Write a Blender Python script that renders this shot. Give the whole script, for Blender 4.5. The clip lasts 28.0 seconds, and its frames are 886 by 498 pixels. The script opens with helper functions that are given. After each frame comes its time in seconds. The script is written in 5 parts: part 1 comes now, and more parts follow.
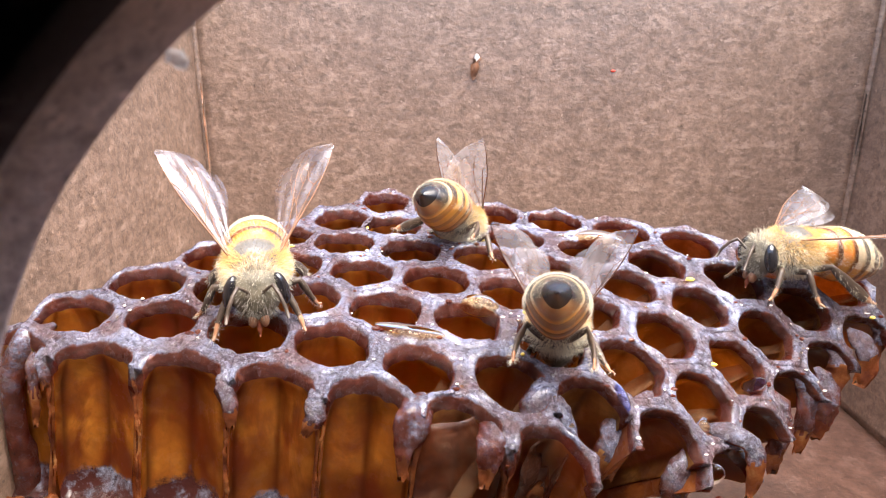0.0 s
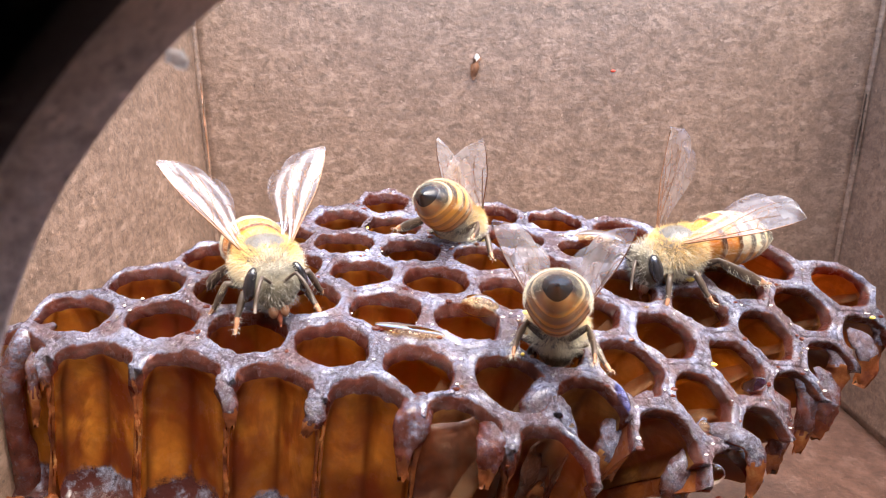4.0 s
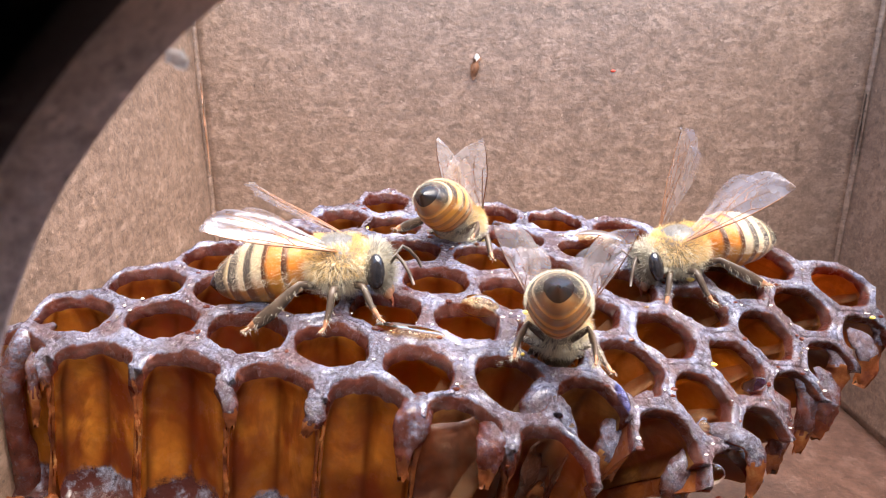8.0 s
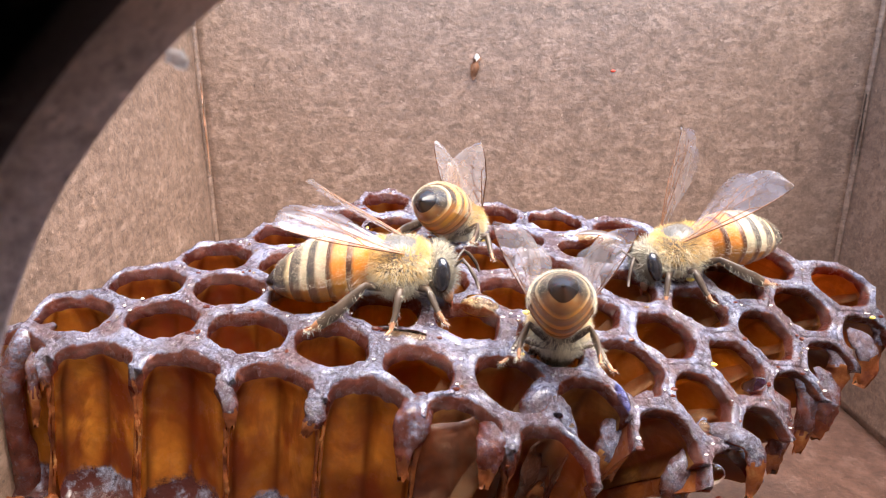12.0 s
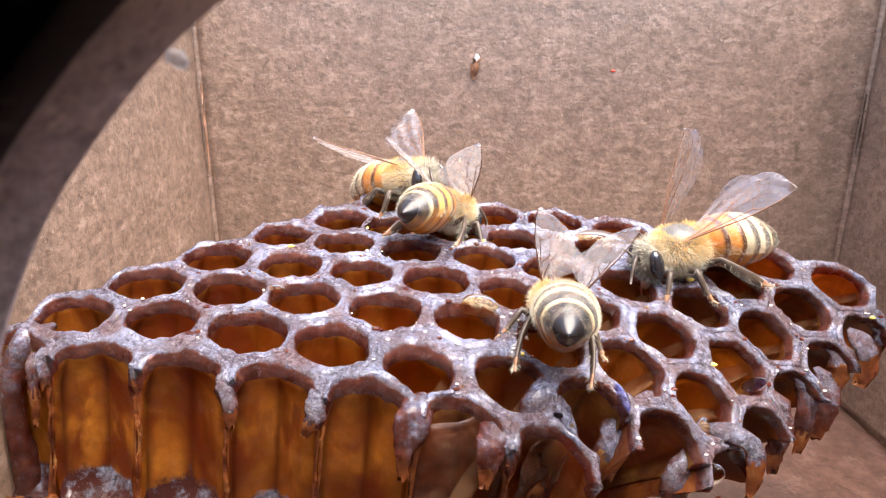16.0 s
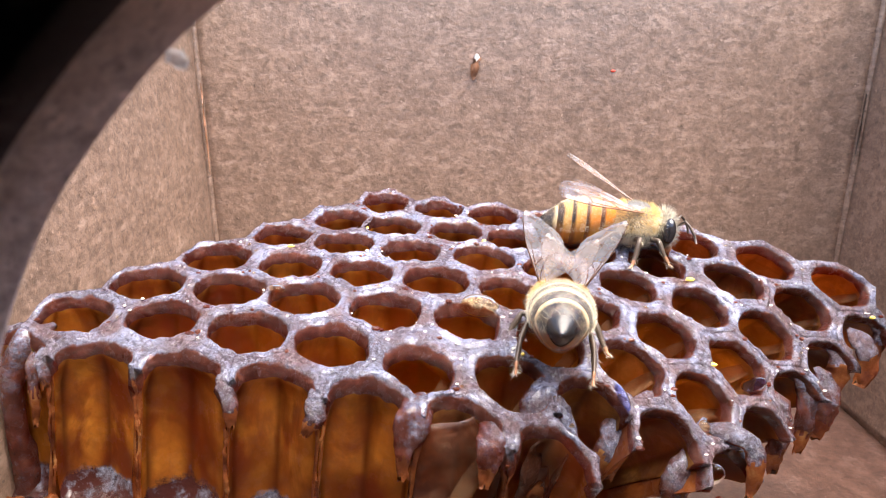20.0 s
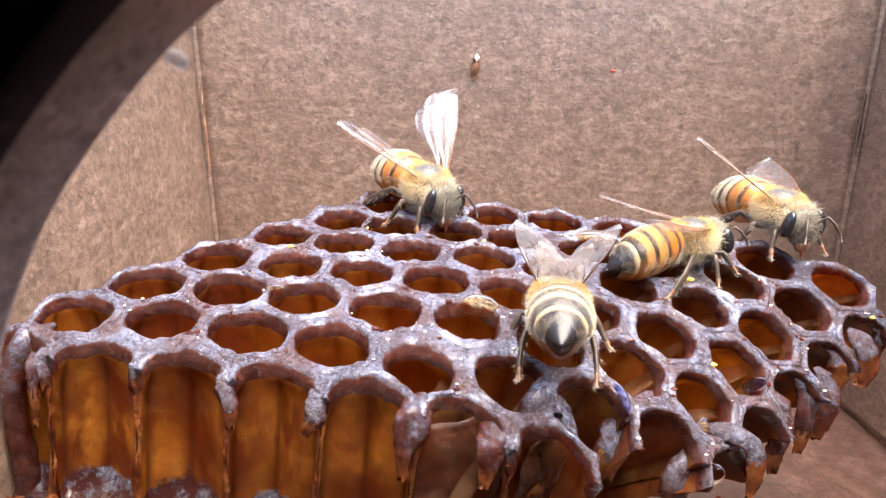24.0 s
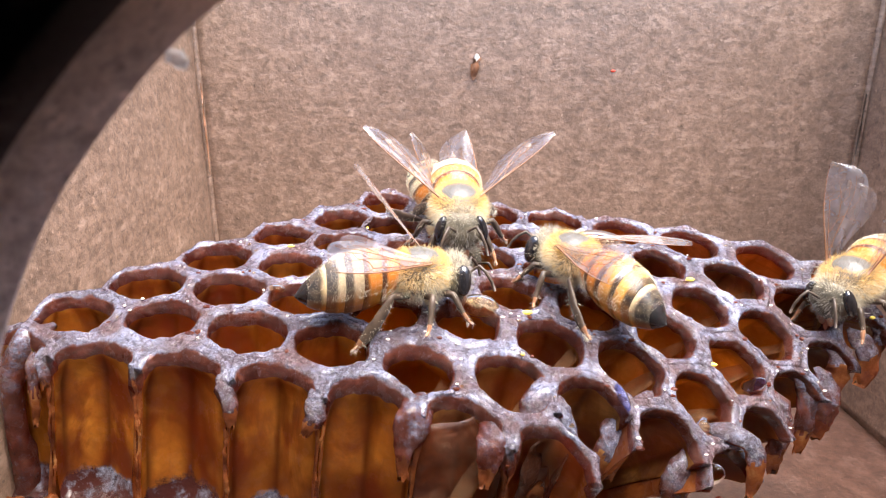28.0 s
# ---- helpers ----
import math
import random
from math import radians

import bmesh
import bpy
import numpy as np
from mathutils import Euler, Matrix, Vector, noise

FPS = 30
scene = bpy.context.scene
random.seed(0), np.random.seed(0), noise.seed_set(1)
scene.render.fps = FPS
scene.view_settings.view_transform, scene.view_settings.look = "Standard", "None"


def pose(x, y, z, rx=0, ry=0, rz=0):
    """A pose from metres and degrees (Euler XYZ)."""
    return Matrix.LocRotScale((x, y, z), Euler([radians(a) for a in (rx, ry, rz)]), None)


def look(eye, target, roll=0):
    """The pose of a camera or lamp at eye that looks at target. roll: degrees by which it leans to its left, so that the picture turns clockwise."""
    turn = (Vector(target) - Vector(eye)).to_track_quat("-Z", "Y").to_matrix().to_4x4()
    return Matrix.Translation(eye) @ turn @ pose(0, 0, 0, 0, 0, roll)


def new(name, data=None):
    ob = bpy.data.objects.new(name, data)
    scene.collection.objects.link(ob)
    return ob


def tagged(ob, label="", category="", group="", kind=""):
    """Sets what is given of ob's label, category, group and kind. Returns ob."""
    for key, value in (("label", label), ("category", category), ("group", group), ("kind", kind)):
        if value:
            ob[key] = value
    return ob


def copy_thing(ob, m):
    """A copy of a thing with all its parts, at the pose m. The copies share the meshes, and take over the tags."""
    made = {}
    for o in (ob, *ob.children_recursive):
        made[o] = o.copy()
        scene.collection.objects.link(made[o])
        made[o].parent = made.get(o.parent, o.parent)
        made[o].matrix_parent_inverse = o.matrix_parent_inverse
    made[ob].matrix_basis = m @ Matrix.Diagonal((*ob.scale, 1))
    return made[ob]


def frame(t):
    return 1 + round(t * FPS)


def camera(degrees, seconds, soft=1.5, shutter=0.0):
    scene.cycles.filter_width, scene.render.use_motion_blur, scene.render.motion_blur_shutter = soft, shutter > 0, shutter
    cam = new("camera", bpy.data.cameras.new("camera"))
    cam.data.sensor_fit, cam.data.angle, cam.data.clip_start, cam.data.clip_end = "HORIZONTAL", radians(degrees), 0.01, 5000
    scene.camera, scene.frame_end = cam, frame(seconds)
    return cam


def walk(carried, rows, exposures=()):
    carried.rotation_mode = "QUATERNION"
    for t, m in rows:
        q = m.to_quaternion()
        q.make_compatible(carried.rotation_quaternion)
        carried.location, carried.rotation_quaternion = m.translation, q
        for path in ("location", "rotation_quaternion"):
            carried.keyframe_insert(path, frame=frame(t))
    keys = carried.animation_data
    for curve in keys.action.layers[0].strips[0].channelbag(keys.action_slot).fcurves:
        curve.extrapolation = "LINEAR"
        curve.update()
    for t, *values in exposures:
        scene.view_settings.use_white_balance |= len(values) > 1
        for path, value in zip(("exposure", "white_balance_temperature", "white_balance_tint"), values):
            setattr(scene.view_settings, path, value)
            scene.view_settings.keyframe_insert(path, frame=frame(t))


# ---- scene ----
MM = 0.001
cam = camera(68.6, 28.0, soft=1.0, shutter=0.4)
EYE = (0.0, 0.0, 44.0 * MM)
TILT = 0.30
cam_pose = pose(*EYE, 90 - math.degrees(TILT), 0, 0)
walk(cam, [(0.0, cam_pose), (28.0, cam_pose)], exposures=[(0.0, 2.14, 7000, 14), (28.0, 2.14, 7000, 14)])
cam.data.dof.use_dof = True
cam.data.dof.focus_distance = 47 * MM
cam.data.dof.aperture_fstop = 125

# ---- light ----
SUN_ELEVATION, SUN_AZIMUTH = radians(75), radians(128)   # azimuth from +y towards +x
world = bpy.data.worlds.new("world")
scene.world = world
world.use_nodes = True
wn = world.node_tree.nodes
sky = wn.new("ShaderNodeTexSky")
sky.sky_type, sky.sun_disc = "NISHITA", False
sky.sun_elevation, sky.sun_rotation = SUN_ELEVATION, SUN_AZIMUTH
wn["Background"].inputs["Strength"].default_value = 0.15
world.node_tree.links.new(sky.outputs["Color"], wn["Background"].inputs["Color"])
sun = new("sun", bpy.data.lights.new("sun", "SUN"))
sun.data.energy, sun.data.angle, sun.data.color = 3.6, radians(62), (1.0, 0.95, 0.88)
toward = Vector((math.sin(SUN_AZIMUTH) * math.cos(SUN_ELEVATION), math.cos(SUN_AZIMUTH) * math.cos(SUN_ELEVATION), math.sin(SUN_ELEVATION)))
sun.matrix_world = look(toward, (0, 0, 0))


# ---- materials ----
class Mat:
    """A node material with short helpers; coordinates are the object's own, in metres."""

    def __init__(self, name):
        self.m = bpy.data.materials.new(name)
        self.m.use_nodes = True
        self.t = self.m.node_tree
        self.bsdf = self.t.nodes["Principled BSDF"]
        self.out = self.t.nodes["Material Output"]
        self.co = self.t.nodes.new("ShaderNodeTexCoord").outputs["Object"]

    def link(self, a, b):
        self.t.links.new(a, b)

    def set(self, **kw):
        for k, v in kw.items():
            self.bsdf.inputs[k.replace("_", " ")].default_value = v
        return self

    def noise(self, scale, detail=4, rough=0.6, stretch=None, distortion=0.0):
        n = self.t.nodes.new("ShaderNodeTexNoise")
        n.inputs["Scale"].default_value, n.inputs["Detail"].default_value = scale, detail
        n.inputs["Roughness"].default_value, n.inputs["Distortion"].default_value = rough, distortion
        co = self.co
        if stretch:
            mp = self.t.nodes.new("ShaderNodeMapping")
            mp.inputs["Scale"].default_value = stretch
            self.link(co, mp.inputs["Vector"])
            co = mp.outputs["Vector"]
        self.link(co, n.inputs["Vector"])
        return n.outputs["Fac"]

    def voronoi(self, scale, feature="F1"):
        n = self.t.nodes.new("ShaderNodeTexVoronoi")
        n.feature = feature
        n.inputs["Scale"].default_value = scale
        self.link(self.co, n.inputs["Vector"])
        return n.outputs["Distance"]

    def ramp(self, fac, *stops):
        n = self.t.nodes.new("ShaderNodeValToRGB")
        el = n.color_ramp.elements
        while len(el) < len(stops):
            el.new(0.5)
        for e, (p, c) in zip(el, stops):
            e.position = p
            e.color = (c, c, c, 1) if isinstance(c, (int, float)) else (*c, 1)
        self.link(fac, n.inputs["Fac"])
        return n.outputs["Color"]

    def mix(self, fac, a, b, blend="MIX"):
        n = self.t.nodes.new("ShaderNodeMix")
        n.data_type, n.blend_type = "RGBA", blend
        for k, v in ((0, fac), (6, a), (7, b)):
            if isinstance(v, (int, float)):
                n.inputs[k].default_value = v
            elif isinstance(v, tuple):
                n.inputs[k].default_value = (*v, 1)
            else:
                self.link(v, n.inputs[k])
        return n.outputs[2]

    def color(self, c):
        self.link(c, self.bsdf.inputs["Base Color"])
        return self

    def rough(self, c):
        self.link(c, self.bsdf.inputs["Roughness"])
        return self

    def bump(self, h, distance, strength=1.0):
        n = self.t.nodes.new("ShaderNodeBump")
        n.inputs["Distance"].default_value, n.inputs["Strength"].default_value = distance, strength
        self.link(h, n.inputs["Height"])
        old = self.bsdf.inputs["Normal"].links
        if old:
            self.link(old[0].from_socket, n.inputs["Normal"])
        self.link(n.outputs["Normal"], self.bsdf.inputs["Normal"])
        return self

    def shader(self, kind, **kw):
        n = self.t.nodes.new("ShaderNode" + kind)
        for k, v in kw.items():
            s = n.inputs[k.replace("_", " ")]
            if isinstance(v, (int, float, tuple)):
                s.default_value = v
            else:
                self.link(v, s)
        return n.outputs[0]

    def blend(self, fac, a, b):
        n = self.t.nodes.new("ShaderNodeMixShader")
        if isinstance(fac, (int, float)):
            n.inputs[0].default_value = fac
        else:
            self.link(fac, n.inputs[0])
        self.link(a, n.inputs[1])
        self.link(b, n.inputs[2])
        return n.outputs[0]

    def finish(self, s):
        self.link(s, self.out.inputs["Surface"])
        return self


def cardboard(name, tone, shine):
    k = Mat(name)
    fine = k.noise(1500, 4, 0.7)
    fibre = k.noise(820, 4, 0.7, (1.0, 1.0, 1.2), 0.2)
    fleck = k.noise(520, 3, 0.75, (0.9, 0.9, 1.7), 0.25)
    blot = k.noise(60, 3)
    flute = k.noise(190, 2, 0.5, (1, 1, 0.03))
    dash = k.noise(560, 3, 0.7, (0.85, 0.85, 1.5), 0.1)
    grit = k.noise(1700, 2, 0.6)
    base = k.ramp(fine, (0.32, tuple(0.66 * c for c in tone)), (0.5, tone), (0.68, tuple(min(0.85, 1.38 * c) for c in tone)))
    base = k.mix(k.ramp(fibre, (0.36, 0.6), (0.48, 0.0)), base, tuple(0.4 * c for c in tone))
    base = k.mix(k.ramp(fleck, (0.56, 0.0), (0.68, 0.8)), base, tuple(min(0.9, 1.5 * c + 0.05) for c in tone))
    base = k.mix(k.ramp(blot, (0.35, 0.0), (0.7, 0.2)), base, tuple(0.75 * c for c in tone))
    base = k.mix(k.ramp(flute, (0.3, 0.34), (0.6, 0.0)), base, tuple(0.5 * c for c in tone))
    base = k.mix(k.ramp(dash, (0.38, 0.34), (0.5, 0.0)), base, tuple(0.5 * c for c in tone))
    base = k.mix(k.ramp(dash, (0.52, 0.0), (0.66, 0.35)), base, tuple(min(0.9, 1.6 * c + 0.03) for c in tone))
    base = k.mix(k.ramp(grit, (0.66, 0.0), (0.74, 0.7)), base, tuple(min(0.9, 1.7 * c + 0.05) for c in tone))
    base = k.mix(k.ramp(grit, (0.27, 0.7), (0.35, 0.0)), base, tuple(0.3 * c for c in tone))
    k.color(base).set(Roughness=shine)
    k.bsdf.inputs["Specular IOR Level"].default_value = 0.75
    k.bump(fibre, 0.0003, 0.4).bump(fine, 0.00012, 0.5).bump(flute, 0.0006, 0.35)
    return k.m


CARD = cardboard("cardboard", (0.27, 0.175, 0.125), 0.4)
# darker and redder than the walls
CARD_FLOOR = cardboard("floor_cardboard", (0.125, 0.064, 0.047), 0.35)
CARD_EDGE = cardboard("cut_cardboard", (0.5, 0.38, 0.32), 0.8)
# near-black tone puts the shade outside the peephole into the colour
CARD_SHADE = cardboard("shade_card", (0.02, 0.007, 0.008), 0.8)


def plain(name, c, rough=0.5, spec=0.5, vary=0.25, scale=800, bump=0.00003, **kw):
    k = Mat(name)
    n = k.noise(scale, 5)
    k.color(k.ramp(n, (0.3, tuple(v * (1 - vary) for v in c)), (0.7, tuple(min(1.0, v * (1 + vary)) for v in c))))
    k.set(Roughness=rough, **kw)
    k.bsdf.inputs["Specular IOR Level"].default_value = spec
    k.bump(n, bump, 0.6)
    return k.m


def wax_rim(name, level=None):
    """Old brood comb rim: dark red wax at the lips, bloomed ridges with lilac sky sheen painted in, grainy and wet."""
    k = Mat(name)
    grain = k.noise(4300, 6, 0.8)
    clot = k.noise(900, 6, 0.7)
    broad = k.noise(240, 4, 0.6)
    crust_shade = k.ramp(grain, (0.34, (0.034, 0.021, 0.029)), (0.5, (0.1, 0.09, 0.13)), (0.68, (0.32, 0.33, 0.45)))
    crust_shade = k.mix(k.ramp(broad, (0.38, 0.0), (0.6, 0.82)), crust_shade, k.ramp(grain, (0.34, (0.05, 0.018, 0.018)), (0.66, (0.2, 0.1, 0.1))))
    crust_shade = k.mix(k.ramp(k.noise(420, 5, 0.65), (0.46, 0.0), (0.62, 0.7)), crust_shade, k.ramp(grain, (0.36, (0.1, 0.112, 0.19)), (0.64, (0.45, 0.5, 0.73))))
    crust_shade = k.mix(k.ramp(k.noise(650, 5, 0.7, None, 0.3), (0.56, 0.0), (0.68, 0.7)), crust_shade, (0.1, 0.03, 0.028))
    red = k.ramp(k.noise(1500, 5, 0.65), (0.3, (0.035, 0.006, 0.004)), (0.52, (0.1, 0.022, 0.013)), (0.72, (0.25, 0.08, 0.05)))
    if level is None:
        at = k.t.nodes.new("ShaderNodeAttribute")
        at.attribute_name = "bloom_sheen"
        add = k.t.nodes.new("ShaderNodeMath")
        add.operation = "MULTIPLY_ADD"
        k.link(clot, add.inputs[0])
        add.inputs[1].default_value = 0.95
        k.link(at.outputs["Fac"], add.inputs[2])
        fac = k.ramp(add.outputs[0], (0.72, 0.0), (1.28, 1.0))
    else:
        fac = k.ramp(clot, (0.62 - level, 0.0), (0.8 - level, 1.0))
    k.color(k.mix(fac, red, crust_shade))
    k.rough(k.ramp(k.noise(800, 3), (0.38, 0.06), (0.62, 0.38)))
    k.link(k.mix(fac, (0.32, 0.32, 0.32), (1.0, 1.0, 1.0)), k.bsdf.inputs["Specular IOR Level"])
    k.bump(k.noise(700, 5, 0.75), 0.0006, 0.9).bump(k.noise(1800, 4, 0.7), 0.00035, 0.9).bump(grain, 0.0003, 1.0).bump(k.noise(5200, 3), 0.00008, 1.0)
    k.link(k.ramp(k.noise(420, 4, 0.6), (0.46, 0.0), (0.62, 0.9)), k.bsdf.inputs["Coat Weight"])
    k.set(Coat_Roughness=0.08)
    tr = k.shader("BsdfTranslucent", Color=(0.6, 0.12, 0.03, 1))
    thin = k.mix(fac, (0.3, 0.3, 0.3), (0.02, 0.02, 0.02))
    return k.finish(k.blend(thin, k.bsdf.outputs[0], tr)).m


def amber(name, dark, light, glow, share, crust_shaded=False):
    k = Mat(name)
    streak = k.noise(380, 6, 0.6, None, 0.4)
    c = k.ramp(streak, (0.3, dark), (0.7, light))
    c = k.mix(k.ramp(k.noise(170, 4, 0.6, None, 0.5), (0.42, 0.0), (0.62, 0.8)), c, (0.34 * dark[0], 0.22 * dark[1], 0.3 * dark[2]))
    c = k.mix(k.ramp(k.noise(1500, 3), (0.26, 0.6), (0.36, 0.0)), c, dark)
    c = k.mix(k.ramp(k.noise(330, 4, 0.6, (1, 1, 0.16), 0.6), (0.5, 0.0), (0.66, 0.75)), c, (0.55 * dark[0], 0.35 * dark[1], 0.5 * dark[2]))
    c = k.mix(k.ramp(k.noise(260, 5, 0.65, (1, 1, 0.5), 0.9), (0.45, 0.0), (0.6, 0.85)), c, (0.5 * dark[0], 0.28 * dark[1], 0.9 * dark[2]))
    c = k.mix(k.ramp(k.noise(900, 5, 0.7), (0.5, 0.0), (0.72, 0.3)), c, (0.36, 0.22, 0.13))
    # the wall turns darker red along its six corners
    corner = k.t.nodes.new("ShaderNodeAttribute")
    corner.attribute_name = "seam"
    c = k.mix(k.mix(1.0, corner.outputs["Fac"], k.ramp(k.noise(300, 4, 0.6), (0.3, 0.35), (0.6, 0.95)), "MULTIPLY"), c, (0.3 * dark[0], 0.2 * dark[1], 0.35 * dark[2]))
    k.color(c)
    k.rough(k.ramp(k.noise(500, 4), (0.35, 0.1), (0.65, 0.34)))
    k.bump(k.noise(600, 5, 0.6, (1, 1, 1.3)), 0.0002, 0.6)
    tr = k.shader("BsdfTranslucent", Color=k.mix(0.55, c, glow))
    wall = k.blend(share, k.bsdf.outputs[0], tr)
    if not crust_shaded:
        return k.finish(wall).m
    # the cell base's slate crusting climbs the wall unevenly; a shaded foot and blue-white glints are painted in
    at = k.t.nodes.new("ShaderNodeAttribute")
    at.attribute_name = "crust_shade"
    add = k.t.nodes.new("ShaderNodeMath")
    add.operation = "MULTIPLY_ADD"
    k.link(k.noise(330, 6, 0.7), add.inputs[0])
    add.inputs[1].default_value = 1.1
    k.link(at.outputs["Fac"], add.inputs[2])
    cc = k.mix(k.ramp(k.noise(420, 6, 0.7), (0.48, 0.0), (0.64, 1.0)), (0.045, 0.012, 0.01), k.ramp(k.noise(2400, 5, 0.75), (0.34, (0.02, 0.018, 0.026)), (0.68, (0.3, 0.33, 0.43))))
    crust_shade = k.shader("BsdfPrincipled", Base_Color=cc, Roughness=0.2, Normal=k.bsdf.inputs["Normal"].links[0].from_socket)
    return k.finish(k.blend(k.ramp(add.outputs[0], (0.85, 0.0), (1.2, 1.0)), wall, crust_shade)).m


RIM = wax_rim("bloom_sheen_rim")
LIP = wax_rim("red_brown_wax", -0.02)
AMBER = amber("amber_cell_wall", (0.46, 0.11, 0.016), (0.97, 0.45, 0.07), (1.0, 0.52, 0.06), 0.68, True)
OUTER = amber("brown_cell_wall", (0.13, 0.032, 0.012), (0.36, 0.12, 0.03), (0.55, 0.17, 0.04), 0.4)


def torn_wax():
    """Torn wax: dark red where thick, straw where it thins out to papery edges."""
    k = Mat("torn_wax_edge")
    c = k.ramp(k.noise(520, 5, 0.7), (0.36, (0.11, 0.026, 0.016)), (0.54, (0.33, 0.105, 0.035)), (0.74, (0.66, 0.36, 0.13)))
    k.color(c)
    k.rough(k.ramp(k.noise(900, 3), (0.35, 0.12), (0.65, 0.42)))
    k.bump(k.noise(1500, 5, 0.7), 0.0002, 0.8)
    tr = k.shader("BsdfTranslucent", Color=k.mix(0.3, c, (0.9, 0.42, 0.1)))
    return k.finish(k.blend(0.55, k.bsdf.outputs[0], tr)).m


def wet_base():
    """Floor of a cell: wet slate crusting with blue-white glints painted in, over dark red wax."""
    k = Mat("wet_cell_base")
    c = k.mix(k.ramp(k.noise(420, 6, 0.7), (0.48, 0.0), (0.64, 1.0)), (0.045, 0.012, 0.01), k.ramp(k.noise(2400, 5, 0.75), (0.34, (0.02, 0.018, 0.026)), (0.68, (0.3, 0.33, 0.43))))
    k.color(c)
    k.rough(k.ramp(k.noise(600, 3), (0.35, 0.08), (0.65, 0.35)))
    k.bump(k.noise(900, 6, 0.75), 0.0004, 0.8).bump(k.noise(3000, 4), 0.0001, 0.9)
    return k.m


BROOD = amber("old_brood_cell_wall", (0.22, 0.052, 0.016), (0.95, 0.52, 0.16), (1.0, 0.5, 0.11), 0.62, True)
TORN = torn_wax()
BASE = wet_base()


def honey(name, thin, thick):
    """Clear honey: tinted see-through body under a wet skin."""
    k = Mat(name)
    body = k.shader("BsdfTransparent", Color=k.ramp(k.noise(300, 2), (0.3, thick), (0.7, thin)))
    skin = k.shader("BsdfGlossy", Color=(1.0, 0.98, 0.95, 1), Roughness=0.05)
    fres = k.t.nodes.new("ShaderNodeFresnel")
    fres.inputs["IOR"].default_value = 1.22
    return k.finish(k.blend(fres.outputs[0], body, skin)).m


HONEY = honey("honey", (0.98, 0.86, 0.66), (0.92, 0.7, 0.42))
# the blue tint paints the sky's reflection into the honey
HONEY_SKY = honey("sky_tinted_honey", (0.72, 0.76, 0.98), (0.5, 0.52, 0.85))


def banded(name, front, rear, start, soft, rough, belly=0.2, under=(0.2, 0.085, 0.03)):
    """Chitin of one abdomen segment: its front colour turns into the hind band; the underside is amber."""
    k = Mat(name)
    k.t.nodes.new("ShaderNodeAttribute").attribute_name = "band"
    along = k.t.nodes["Attribute"]
    around = k.t.nodes.new("ShaderNodeAttribute")
    around.attribute_name = "around"
    add = k.t.nodes.new("ShaderNodeMath")
    add.operation = "MULTIPLY_ADD"
    k.link(k.noise(700, 4, 0.6), add.inputs[0])
    add.inputs[1].default_value = 0.24
    k.link(along.outputs["Fac"], add.inputs[2])
    low = k.ramp(around.outputs["Fac"], (belly, 1.0), (belly + 0.28, 0.0))
    fade = k.ramp(add.outputs[0], (start + 0.12, 0.0), (min(1.0, start + 0.12 + soft), 1.0))
    c = k.mix(fade, k.mix(low, front, (0.78, 0.34, 0.045)), k.mix(low, rear, under))
    c = k.mix(k.ramp(k.noise(1600, 3), (0.4, 0.0), (0.7, 0.3)), c, tuple(0.6 * v for v in front))
    k.color(c).set(Roughness=rough, Subsurface_Weight=0.25, Subsurface_Scale=0.0005)
    k.bump(k.noise(2500, 3), 0.00003, 0.6)
    return k.m


BODY_ORANGE = banded("orange_chitin", (0.66, 0.24, 0.035), (0.07, 0.03, 0.02), 0.66, 0.16, 0.3, 0.28, (0.4, 0.15, 0.03))
BODY_CREAM = banded("cream_banded_chitin", (0.58, 0.49, 0.35), (0.05, 0.044, 0.045), 0.46, 0.16, 0.4, 0.26, (0.3, 0.12, 0.035))
BODY_GOLD = banded("golden_banded_chitin", (0.7, 0.36, 0.09), (0.03, 0.022, 0.02), 0.6, 0.14, 0.32, 0.34, (0.42, 0.16, 0.035))
BODY_DARK = banded("dark_banded_chitin", (0.55, 0.42, 0.25), (0.02, 0.017, 0.019), 0.2, 0.2, 0.3, 0.16, (0.3, 0.12, 0.035))
BODY_TAIL = banded("dark_tail_chitin", (0.06, 0.045, 0.038), (0.014, 0.012, 0.013), 0.02, 0.2, 0.26, 0.05, (0.05, 0.024, 0.014))
BELLY = plain("amber_belly", (0.5, 0.24, 0.06), 0.4, 0.4, 0.3, 900)
THORAX = plain("dark_thorax", (0.13, 0.125, 0.12), 0.36, 0.6, 0.35, 1400)
FACE = plain("grey_face", (0.16, 0.14, 0.1), 0.5, 0.4, 0.5, 1500)
EYE_MAT = plain("black_compound_eye", (0.016, 0.015, 0.017), 0.14, 0.8, 0.3, 3000, 0.000004)
LEG_DARK = plain("dark_leg", (0.068, 0.047, 0.034), 0.42, 0.5, 0.5, 1200)
LEG_BROWN = plain("reddish_leg", (0.32, 0.15, 0.08), 0.4, 0.5, 0.4, 1200)
TONGUE = plain("red_brown_tongue", (0.35, 0.1, 0.05), 0.35)
WHITE_FLAKE = plain("pale_wax", (0.8, 0.72, 0.66), 0.5, 0.4, 0.15, 900)
POLLEN = plain("yellow_pollen", (0.8, 0.6, 0.12), 0.6, 0.3, 0.2, 1500)


def hair(name, c, glow):
    k = Mat(name)
    col = k.ramp(k.noise(500, 2), (0.3, tuple(0.7 * v for v in c)), (0.7, c))
    d = k.shader("BsdfDiffuse", Color=col)
    tr = k.shader("BsdfTranslucent", Color=(*glow, 1))
    return k.finish(k.blend(0.4, d, tr)).m


HAIR_GOLD = hair("golden_hair", (0.88, 0.66, 0.32), (0.9, 0.68, 0.34))
